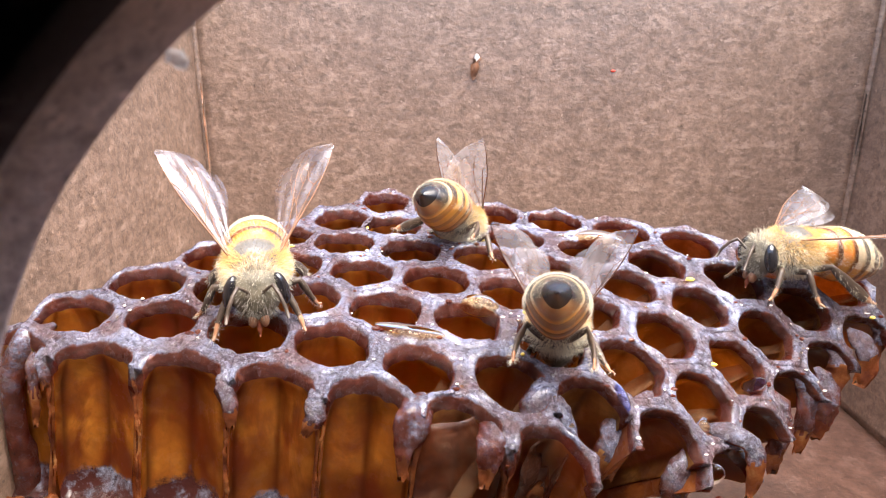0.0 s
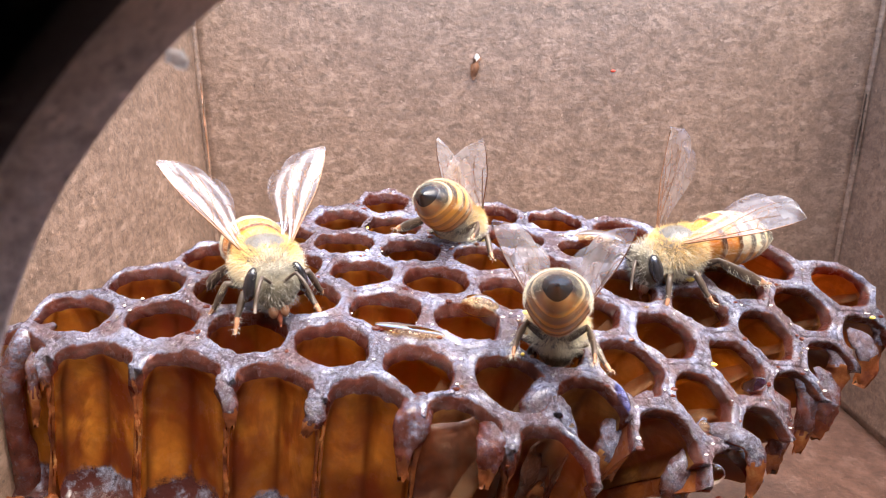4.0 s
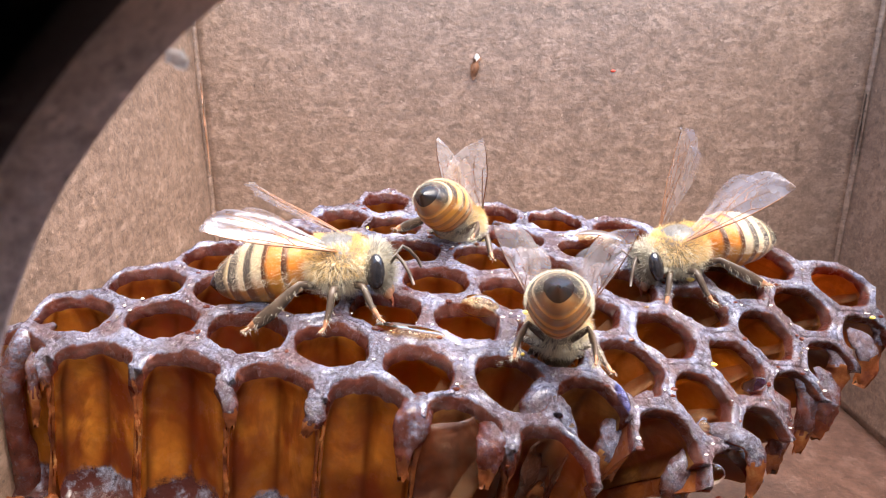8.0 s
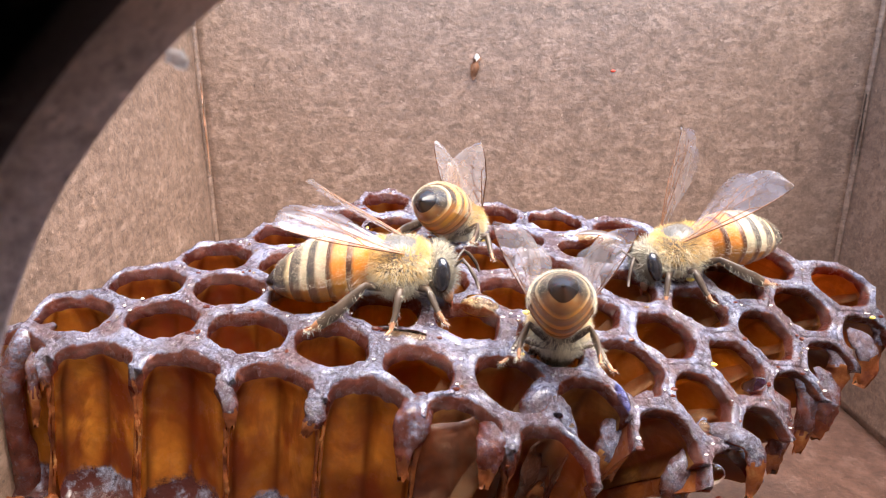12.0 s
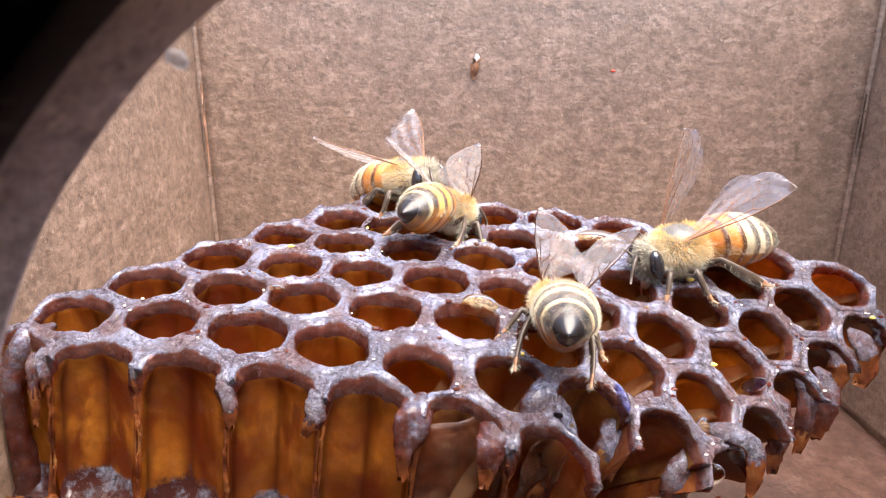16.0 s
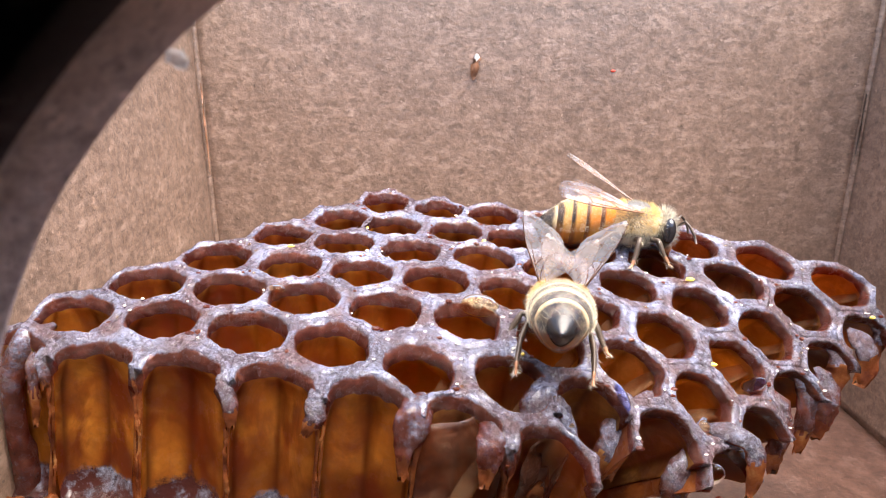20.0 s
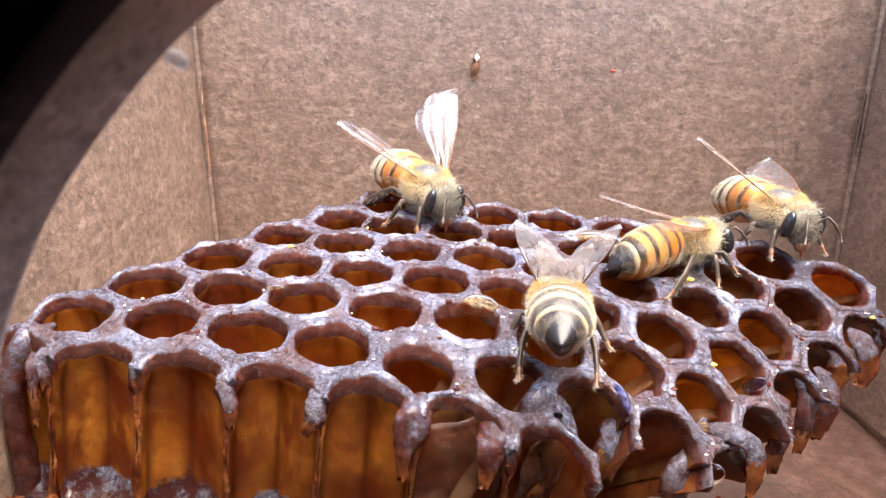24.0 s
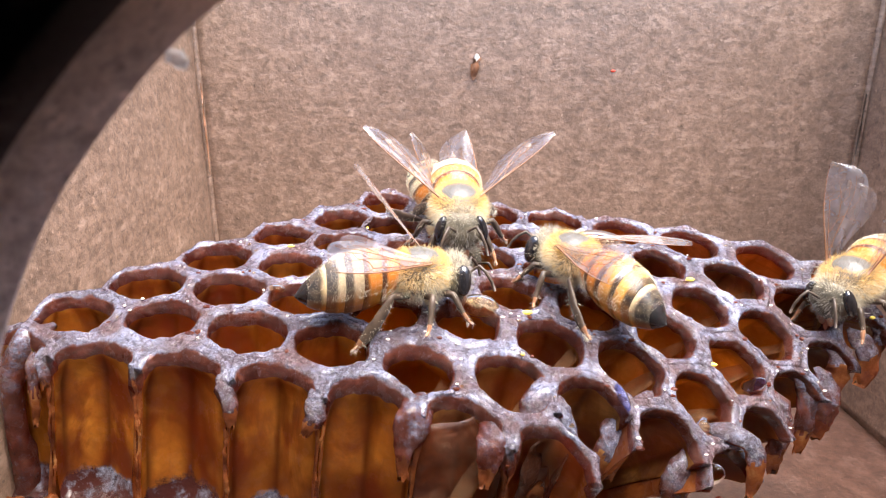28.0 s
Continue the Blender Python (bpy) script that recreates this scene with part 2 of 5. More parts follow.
HAIR_PALE = hair("pale_hair", (0.9, 0.84, 0.68), (0.9, 0.84, 0.68))
HAIR_GREY = hair("grey_hair", (0.42, 0.39, 0.33), (0.45, 0.42, 0.36))


def wing_film():
    k = Mat("wing_membrane")
    n = k.noise(500, 3)
    k.bsdf.inputs["Base Color"].default_value = (0.7, 0.7, 0.74, 1)
    k.bump(k.noise(900, 2, 0.5, (0.4, 1.4, 1)), 0.00025, 0.5)
    gl = k.shader("BsdfGlossy", Color=(0.72, 0.75, 0.84, 1), Roughness=0.4, Normal=k.bsdf.inputs["Normal"].links[0].from_socket)
    tr = k.shader("BsdfTranslucent", Color=(0.88, 0.87, 0.9, 1))
    body = k.blend(0.5, gl, tr)
    clear = k.shader("BsdfTransparent", Color=(0.94, 0.87, 0.8, 1))
    return k.finish(k.blend(k.ramp(n, (0.3, 0.17), (0.7, 0.33)), clear, body)).m


WING = wing_film()
VEIN = plain("wing_vein", (0.22, 0.1, 0.05), 0.4, 0.5, 0.3, 900)


# ---- mesh helpers ----
def finish_mesh(name, verts, faces, mats, index=None, smooth=True, fields=None):
    me = bpy.data.meshes.new(name)
    me.from_pydata([tuple(c * MM for c in v) for v in verts], [], faces)
    for m in mats:
        me.materials.append(m)
    if index:
        me.polygons.foreach_set("material_index", index)
    me.polygons.foreach_set("use_smooth", [smooth] * len(me.polygons))
    for key, values in (fields or {}).items():
        me.attributes.new(key, "FLOAT", "POINT").data.foreach_set("value", values)
    me.update()
    return me


def part(name, data, parent=None, label="", at=None):
    ob = new(name, data)
    if parent:
        ob.parent = parent
    if at:
        ob.matrix_basis = at
    return tagged(ob, label)


def grid_faces(rows, cols, closed=True):
    """Quads between rings of cols vertices."""
    out = []
    for r in range(rows - 1):
        for c in range(cols if closed else cols - 1):
            d = (c + 1) % cols
            out.append((r * cols + c, r * cols + d, (r + 1) * cols + d, (r + 1) * cols + c))
    return out


def ball(cx, cy, cz, rx, ry, rz, n=20, m=14):
    """Vertices and faces of an ellipsoid."""
    vs, fs = [], []
    for r in range(m + 1):
        th = math.pi * max(0.02, min(0.98, r / m))
        for c in range(n):
            ph = 2 * math.pi * c / n
            vs.append((cx + rx * math.cos(th), cy + ry * math.sin(th) * math.cos(ph), cz + rz * math.sin(th) * math.sin(ph)))
    fs = grid_faces(m + 1, n)
    fs.append(tuple(range(n))[::-1])
    fs.append(tuple(range(m * n, (m + 1) * n)))
    return vs, fs


def tube(points, radii, n=7, flat=None):
    """A tapered tube along points; flat squeezes it across."""
    vs = []
    for k, p in enumerate(points):
        p = Vector(p)
        a = Vector(points[max(0, k - 1)])
        b = Vector(points[min(len(points) - 1, k + 1)])
        d = (b - a).normalized()
        side = d.cross(Vector((0, 0, 1)))
        side = side.normalized() if side.length > 1e-4 else Vector((1, 0, 0))
        up = side.cross(d)
        w = flat[k] if flat else 1.0
        for c in range(n):
            ph = 2 * math.pi * c / n
            vs.append(tuple(p + radii[k] * (side * math.cos(ph) * w + up * math.sin(ph))))
    fs = grid_faces(len(points), n)
    fs.append(tuple(range(n)))
    fs.append(tuple(range((len(points) - 1) * n, len(points) * n))[::-1])
    return vs, fs


def join(*pieces):
    """Joins (verts, faces, material) pieces: verts, faces and material indices."""
    vs, fs, ix = [], [], []
    for v, f, m in pieces:
        o = len(vs)
        vs += v
        fs += [tuple(i + o for i in q) for q in f]
        ix += [m] * len(f)
    return vs, fs, ix


def blades(samples, width):
    """Thin hairs: each sample is a root, a direction and a length."""
    vs, fs = [], []
    for p, d, l in samples:
        side = d.cross(Vector((random.uniform(-1, 1), random.uniform(-1, 1), random.uniform(-1, 1))))
        if side.length < 1e-5:
            continue
        side = side.normalized() * width
        bend = p + d * l * 0.55
        tip = p + d * l + Vector((0, 0, -0.12 * l))
        o = len(vs)
        vs += [tuple(p - side), tuple(p + side), tuple(bend + side * 0.7), tuple(bend - side * 0.7), tuple(tip)]
        fs += [(o, o + 1, o + 2, o + 3), (o + 3, o + 2, o + 4)]
    return vs, fs


# ---- the box ----
LEFT, RIGHT, BACK, FRONT, TOP, THICK = -29.2, 51.0, 80.0, 14.5, 58.0, 3.0


def sheet(name, origin, ax, ay, w, h, thick, mat, label, category, nx=60, ny=50, wave=0.12):
    """A slab of cardboard whose face is faintly uneven; ax and ay span its face, its back lies behind it."""
    ax, ay = Vector(ax), Vector(ay)
    nrm = ax.cross(ay)
    vs = []
    for back in (0, 1):
        for j in range(ny + 1):
            for i in range(nx + 1):
                p = Vector(origin) + ax * (w * i / nx) + ay * (h * j / ny)
                b = wave * (noise.noise(p * 0.12) + 0.25 * noise.noise(p * 0.9))
                vs.append(tuple(p + nrm * (b if not back else -thick)))
    n, st = (nx + 1) * (ny + 1), nx + 1
    fs = []
    for j in range(ny):
        for i in range(nx):
            a = j * st + i
            fs.append((a, a + 1, a + st + 1, a + st))
            fs.append((n + a, n + a + st, n + a + st + 1, n + a + 1))
    for i in range(nx):
        fs += [(i, n + i, n + i + 1, i + 1), (ny * st + i, ny * st + i + 1, n + ny * st + i + 1, n + ny * st + i)]
    for j in range(ny):
        fs += [(j * st, (j + 1) * st, n + (j + 1) * st, n + j * st), (j * st + nx, n + j * st + nx, n + (j + 1) * st + nx, (j + 1) * st + nx)]
    ob = part(name, finish_mesh(name, vs, fs, [mat]))
    return tagged(ob, label, category, kind="structure")


def box():
    sheet("floor", (LEFT, FRONT, 0), (1, 0, 0), (0, 1, 0), RIGHT - LEFT, BACK - FRONT, THICK, CARD_FLOOR, "reddish brown cardboard floor of the box", "floor")
    sheet("wall_back", (LEFT, BACK, 0), (1, 0, 0), (0, 0, 1), RIGHT - LEFT, TOP, THICK, CARD, "brown speckled cardboard back wall of the box", "wall")
    sheet("wall_left", (LEFT, FRONT, 0), (0, 1, 0), (0, 0, 1), BACK - FRONT, TOP, THICK, CARD, "brown speckled cardboard side wall of the box", "wall")
    sheet("wall_right", (RIGHT, BACK, 0), (0, -1, 0), (0, 0, 1), BACK - FRONT, TOP, THICK, CARD, "brown speckled cardboard side wall of the box", "wall")


def front_panel():
    """The near wall with the round peephole that the camera looks through."""
    cx, cz, a, b = 2.79, 30.06, 14.97, 17.0
    n = 96
    vs, fs, ix = [], [], []
    lo, hi, le, ri = -THICK, TOP - 6, LEFT - THICK, RIGHT + THICK
    for k in range(n):
        ph = 2 * math.pi * k / n
        c, s = math.cos(ph), math.sin(ph)
        rough = 1 + 0.012 * noise.noise((c * 3, s * 3, 0.5))
        x, z = cx + a * c * rough, cz + b * s * rough
        big = min((ri - cx) / c if c > 0 else (le - cx) / c if c < 0 else 1e9, (hi - cz) / s if s > 0 else (lo - cz) / s if s < 0 else 1e9)
        ox, oz = cx + big * c, cz + big * s
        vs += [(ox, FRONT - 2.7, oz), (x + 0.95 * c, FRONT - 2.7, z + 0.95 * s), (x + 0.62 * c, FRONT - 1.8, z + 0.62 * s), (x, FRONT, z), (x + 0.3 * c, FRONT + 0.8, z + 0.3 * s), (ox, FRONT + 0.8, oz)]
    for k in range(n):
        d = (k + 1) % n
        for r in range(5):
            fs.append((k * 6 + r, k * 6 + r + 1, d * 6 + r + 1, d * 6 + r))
            # outer face and outer bevel get the tone with shade painted in
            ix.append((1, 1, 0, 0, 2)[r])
    me = finish_mesh("wall_front", vs, fs, [CARD_EDGE, CARD_SHADE, CARD], ix)
    tagged(part("wall_front", me), "near wall with a round hand-cut peephole, its shade coloured in", "wall", kind="structure")


def viewing_tube():
    """An added, unseen dark tube on the outside of the peephole that keeps daylight off its rim."""
    n, vs = 48, []
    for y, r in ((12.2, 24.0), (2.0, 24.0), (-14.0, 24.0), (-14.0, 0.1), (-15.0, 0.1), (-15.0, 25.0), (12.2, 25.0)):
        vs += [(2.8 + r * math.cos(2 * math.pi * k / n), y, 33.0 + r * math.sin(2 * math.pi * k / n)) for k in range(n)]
    tagged(part("viewing_tube", finish_mesh("viewing_tube", vs, grid_faces(7, n), [CARD_SHADE])), "unseen dark closed tube added outside the peephole to block daylight", "tube", kind="structure")


def corner_fold(name, x, y):
    """The rounded inside of a folded corner."""
    v, f = tube([(x, y, z) for z in range(0, int(TOP) + 1, 2)], [0.4] * (int(TOP) // 2 + 1), 10)
    tagged(part(name, finish_mesh(name, v, f, [CARD])), "rounded corner fold of the cardboard box", "fold", kind="structure")


corner_fold("trim_left", LEFT + 0.05, BACK - 0.05)
corner_fold("trim_right", RIGHT - 0.05, BACK - 0.05)
box()
front_panel()
viewing_tube()

# ---- the comb ----
PITCH = 5.3
GROUND = 44.0
MONO = ((2, 0), (1, 1), (0, 2), (3, 0), (2, 1), (1, 2), (0, 3))
KZ = (-0.434, 0.793, -0.460, -0.730, 3.346, -1.598, 2.094)
KX = (0.417, -1.503, 1.055, 0.413, 1.795, -2.490, -0.455)
KY = (-0.073, -0.698, 1.212, 0.200, -2.655, -0.336, -0.327)
TURN = -0.1837


def crown(i, j):
    """The point of the comb's curved face at lattice place (i, j), in millimetres."""
    x = -17.941 + PITCH * (i * math.cos(TURN) + j * math.cos(TURN + math.pi / 3))
    y = 36.896 + PITCH * (i * math.sin(TURN) + j * math.sin(TURN + math.pi / 3))
    u, v = x / 20, (y - 50) / 20
    m = [u ** a * v ** b for a, b in MONO]
    z = -15.12 - 0.78 * u + 2.185 * v + sum(k * c for k, c in zip(KZ, m))
    return Vector((x + sum(k * c for k, c in zip(KX, m)), y + sum(k * c for k, c in zip(KY, m)), z + GROUND))


def crown_frame(i, j):
    p = crown(i, j)
    du, dv = crown(i + 0.05, j) - p, crown(i, j + 0.05) - p
    nm = du.cross(dv).normalized()
    e = min(1.0, max(0.0, (p.x + 4) / 22))
    e = e * e * (3 - 2 * e)
    return p, (nm * e + Vector((0.1, 0.06, 1.0)).normalized() * (1 - e)).normalized()


def hex_reach(t):
    return 0.5 / math.cos((t + math.pi / 6) % (math.pi / 3) - math.pi / 6)


def lattice_step(r, t):
    dj = r * math.sin(t) * 2 / math.sqrt(3)
    return r * math.cos(t) - dj / 2, dj


def cell_mesh(i, j, opening=0.42, depth=10.8, sector=None, shift=(0.0, 0.0), flip=False, n=60, inner=False):
    """One wax cell: outer wall, broad rim, rounded lip, six-sided inner wall and base. sector cuts it open."""
    a0, a1 = sector if sector else (0, 360)
    cols = n if not sector else max(6, int(n * (a1 - a0) / 360) + 1)
    seed = Vector((i * 3.7, j * 5.1, 0.3))
    profile = [("h", 0.985, depth), ("h", 0.985, 1.6), ("h", 1.0, 0.6), ("h", 1.0, -0.4), ("l", 0.25, -0.45), ("l", 0.45, -0.47), ("l", 0.65, -0.42), ("l", 0.85, -0.22),
               ("o", 1.0, 0.05), ("o", 0.985, 0.45), ("m", 0.35, 1.0), ("i", 1, 2.2), ("i", 1, 5.0), ("i", 1, 7.2), ("i", 0.99, depth - 1.5), ("i", 0.93, depth - 0.7), ("i", 0.78, depth - 0.25), ("i", 0.45, depth - 0.1), ("i", 0.03, depth)]
    vs = []
    for kind, f, d in profile:
        for c in range(cols):
            t = radians(a0 + (a1 - a0) * c / (n if not sector else cols - 1))
            h = hex_reach(t)
            squash = 1 / math.hypot(math.cos(t), math.sin(t) * (1.14 if i < 4 else 1.0))
            o = opening * squash * (1 + 0.1 * noise.noise(Vector((math.cos(t) * 1.6, math.sin(t) * 1.6, 0)) + seed)) * (0.8 + 0.4 * h)
            wall = (h * 0.88 + 0.53 * 0.12) * 0.92
            r = {"h": h * f, "l": h + (o - h) * f, "o": o * f, "m": o + (wall - o) * f, "i": wall * f}[kind]
            di, dj = lattice_step(r, t)
            if kind in "olm":
                di, dj = di + shift[0], dj + shift[1]
            p, nm = crown_frame(i + di, j + dj)
            if flip:
                d2 = 22.6 - d
            else:
                d2 = d
            p = p - nm * d2
            rough = 0.24 if kind in "lo" or d < 1 else 0.12 if d < depth - 2 else 0.3
            p += nm * rough * (noise.noise(p * 0.55) + 0.6 * noise.noise(p * 1.7)) + rough * (0.25 * noise.noise(p * 3.6) * nm + 0.2 * noise.noise_vector(p * 2.1))
            if sector and c in (0, cols - 1):
                p += 0.35 * noise.noise_vector(p * 0.9) + 0.12 * noise.noise_vector(p * 3.0)
            vs.append(tuple(p))
    rows = len(profile)
    fs = grid_faces(rows, cols, not sector)
    per = cols if not sector else cols - 1
    slots = [1, 1, 0, 0, 0, 0, 0, 0, 0, 3, 3, 3, 3, 3, 3, 3, 4, 4]
    ix = [slots[r] for r in range(rows - 1) for _ in range(per)]
    if sector:
        for c in (0, cols - 1):
            fs.append(tuple(r * cols + c for r in (0, 1, 10, 11, 12, 13, 14, 15, 16)))
            fs.append(tuple(r * cols + c for r in (1, 2, 3, 4, 5, 6, 7, 8, 9, 10)))
            ix += [5, 0]
    if inner:
        # walls between two cells are one sheet: the neighbour's inner wall is the other side
        fs, ix = fs[2 * per:], ix[2 * per:]
    # ridge tops take the painted sky sheen, lips and walls none
    bloom_sheen = (0, 0, 0.15, 0.6, 0.9, 0.95, 0.62, 0.2, 0.0, 0.0) + (0,) * 9
    angles = [a0 + (a1 - a0) * c / (n if not sector else cols - 1) for c in range(cols)]
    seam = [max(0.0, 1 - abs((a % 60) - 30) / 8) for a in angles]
    # the lowest rows carry the painted dark foot of the wall
    me = finish_mesh("cell", vs, fs, [RIM, OUTER, LIP, BROOD if i > 3.5 else AMBER, BASE, TORN], ix, True, {"crust_shade": [c for c in (0,) * 12 + (0.0, 0.0, 0.28, 0.75, 1, 1, 1) for _ in range(cols)], "bloom_sheen": [c for c in bloom_sheen for _ in range(cols)], "seam": seam * rows})
    return me


def comb():
    thing = tagged(new("honeycomb"), "broken slab of old dark brown honeycomb on the box floor", "honeycomb")
    jog = random.Random(4)
    # rows run from the torn near edge to the far edge; the first and last column of each
    spans = {0: (-1, 6), 1: (-1, 7), 2: (-1, 7), 3: (-1, 7), 4: (-1, 7), 5: (-1, 6)}
    lean = {(3, 0): (0.06, -0.14), (0, 0): (-0.05, 0.1), (-1, 4): (0.12, -0.04), (2, 4): (-0.09, 0.0), (5, 4): (0.0, 0.1)}
    for j, (lo, hi) in spans.items():
        for i in range(lo, hi + 1):
            if (i, j) in ((5, 0), (6, 0)):
                continue
            if i == 7:
                part("cell", cell_mesh(i, j, 0.4, depth=9.0, sector=(32, 238)), thing, "torn open half cell")
                continue
            o = (0.41 if i < 3 else 0.375) + jog.uniform(-0.02, 0.02)
            part("cell", cell_mesh(i, j, o, shift=lean.get((i, j), (jog.uniform(-0.03, 0.03), jog.uniform(-0.03, 0.03))), inner=lo < i < hi and j < 5), thing)
    for i in range(-1, 6):
        part("cell", cell_mesh(i, -1, 0.41, depth=10.3, sector=(0, 180)), thing, "torn open half cell")
    part("cell", cell_mesh(5, 0, 0.42, sector=(18, 204)), thing, "torn open half cell")
    part("cell", cell_mesh(6, 0, 0.42, sector=(2, 206)), thing, "torn open half cell")
    part("cell", cell_mesh(7, 0, 0.42, sector=(40, 205)), thing, "torn open half cell")
    for i in range(-1, 8):
        part("cell", cell_mesh(i - 0.33, -1.15, 0.42, depth=11.3, sector=(0, 180), flip=True), thing, "torn open half cell")
    return thing


HONEYCOMB = comb()


# ---- the bees ----
def wing_outline(length, width, n=26):
    """Half-widths of a wing along its span: leading edge nearly straight, trailing edge full."""
    out = []
    for k in range(n + 1):
        s = k / n
        tip = math.sqrt(max(0.0, 1 - max(0.0, (s - 0.76) / 0.24) ** 2.3))
        lead = width * (0.06 + 0.1 * math.sin(math.pi * s)) * tip
        trail = width * (0.05 + 0.85 * math.sin(math.pi / 2 * min(1, s / 0.76)) ** 1.7) * tip
        out.append((s * length, lead, trail))
    return out


def wing_mesh(name, length, width, side):
    """A corrugated membrane that spans backwards from its hinge."""
    rows = wing_outline(length, width)
    m = 12
    vs = []
    for x, lead, trail in rows:
        for c in range(m + 1):
            f = c / m
            y = lead - (lead + trail) * f
            s = x / length
            z = 0.05 * math.sin(f * 15 + s * 5) * math.sin(math.pi * s) + 0.3 * s * s * math.sin(math.pi * f) - 0.15 * s
            vs.append((-x, side * y, z))
    fs = grid_faces(len(rows), m + 1, False)
    return finish_mesh(name, vs, fs, [WING])


def vein_meshes(length, width, side, forks):
    rows = wing_outline(length, width)
    meshes = []

    def at(s, f):
        k = min(len(rows) - 1, int(s * (len(rows) - 1)))
        x, lead, trail = rows[k]
        z = 0.05 * math.sin(f * 15 + s * 5) * math.sin(math.pi * s) + 0.3 * s * s * math.sin(math.pi * f) - 0.15 * s
        return (-s * length, side * (lead - (lead + trail) * f), z + 0.015)

    def line(a, r0, r1, n=12):
        pts = []
        for q in range(n + 1):
            w = q / n * (len(a) - 1)
            k = min(len(a) - 2, int(w))
            e = w - k
            pts.append(at(a[k][0] + (a[k + 1][0] - a[k][0]) * e, a[k][1] + (a[k + 1][1] - a[k][1]) * e))
        v, f = tube(pts, [r0 + (r1 - r0) * q / n for q in range(n + 1)], 5)
        meshes.append(finish_mesh("vein", v, f, [VEIN]))

    line([(0.0, 0.1), (0.5, 0.0), (0.97, 0.02)], 0.075, 0.03)
    line([(0.0, 0.3), (0.3, 0.22), (0.62, 0.14), (0.72, 0.02)], 0.045, 0.02)
    line([(0.0, 0.6), (0.3, 0.62), (0.6, 0.66), (0.86, 0.72)], 0.04, 0.015)
    if forks:
        line([(0.3, 0.22), (0.42, 0.45), (0.6, 0.42), (0.82, 0.3)], 0.028, 0.014)
        line([(0.42, 0.45), (0.5, 0.7), (0.68, 0.9)], 0.026, 0.014)
        line([(0.6, 0.42), (0.66, 0.58), (0.84, 0.56)], 0.026, 0.014)
        line([(0.62, 0.14), (0.64, 0.3), (0.72, 0.4), (0.74, 0.62)], 0.026, 0.014)
    return meshes


def leg_mesh(points, radii, flat, brown_from, side, bristles):
    """One leg from its hip: thigh, shin and a jointed foot, with bristles."""
    fine_p, fine_r, fine_f = [], [], []
    for k in range(len(points) - 1):
        for q in range(5):
            e = q / 5
            fine_p.append(tuple(points[k][c] + (points[k + 1][c] - points[k][c]) * e for c in range(3)))
            swell = 1 + 0.18 * math.sin(math.pi * e)
            fine_r.append((radii[k] + (radii[k + 1] - radii[k]) * e) * swell)
            fine_f.append(flat[k])
    fine_p.append(points[-1])
    fine_r.append(radii[-1])
    fine_f.append(flat[-1])
    fine_p = [(x, side * y, z) for x, y, z in fine_p]
    v, f = tube(fine_p, fine_r, 8, fine_f)
    ix = []
    for q in f:
        ring = min(q) // 8
        ix.append(1 if ring >= brown_from * 5 else 0)
    hairs = []
    for _ in range(bristles):
        w = random.uniform(0.6, len(points) - 1.2)
        k = int(w)
        e = w - k
        p = Vector([points[k][c] + (points[k + 1][c] - points[k][c]) * e for c in range(3)])
        p.y *= side
        d = Vector((random.uniform(-1, 1), random.uniform(-1, 1), random.uniform(-1, 0.6))).normalized()
        r = radii[k] + (radii[k + 1] - radii[k]) * e
        hairs.append((p + d * r * 0.8, (d + Vector((-0.2, 0, -0.6))).normalized(), random.uniform(0.2, 0.45)))
    hv, hf = blades(hairs, 0.012)
    vs, fs, jx = join((v, f, 0), (hv, hf, 2))
    jx[:len(ix)] = ix
    return finish_mesh("leg", vs, fs, [LEG_DARK, LEG_BROWN, HAIR_PALE], jx)


HIPS = {"fore": (1.1, 0.75, -1.35), "mid": (0.1, 0.85, -1.5), "hind": (-1.0, 0.85, -1.4)}
LEGS = {
    "fore": ([(0, 0, 0), (0.9, 1.1, 0.15), (1.5, 1.7, -1.1), (1.9, 1.9, -1.75), (2.2, 2.0, -1.9)], [0.24, 0.22, 0.16, 0.11, 0.07], [1, 1, 1, 1, 1], 2),
    "mid": ([(0, 0, 0), (0.2, 1.8, 0.5), (-0.1, 2.5, -0.9), (-0.35, 2.9, -1.6), (-0.6, 3.2, -1.75)], [0.25, 0.23, 0.19, 0.11, 0.07], [1, 1, 1, 1, 1], 2.4),
    "hind": ([(0, 0, 0), (-0.9, 1.5, 0.75), (-2.4, 2.2, -0.5), (-3.6, 2.5, -1.35), (-4.3, 2.6, -1.7), (-4.7, 2.65, -1.8)], [0.25, 0.22, 0.42, 0.36, 0.11, 0.07], [0.7, 0.5, 0.4, 0.4, 1, 1], 3.2),
}


def abdomen_at(s):
    """Centre and half sizes of the abdomen at s along it, 0 at the waist, 1 at the tip."""
    x = -1.6 - 7.4 * s
    z = 0.05 - 0.4 * s - 0.8 * s * s
    w = 2.12 * (max(0.0, 1 - ((s - 0.4) / 0.6) ** 2.1) ** 0.84 if s > 0.4 else (1 - 0.5 * ((0.4 - s) / 0.4) ** 2.4))
    return x, z, max(0.03, w), max(0.03, 0.94 * w)


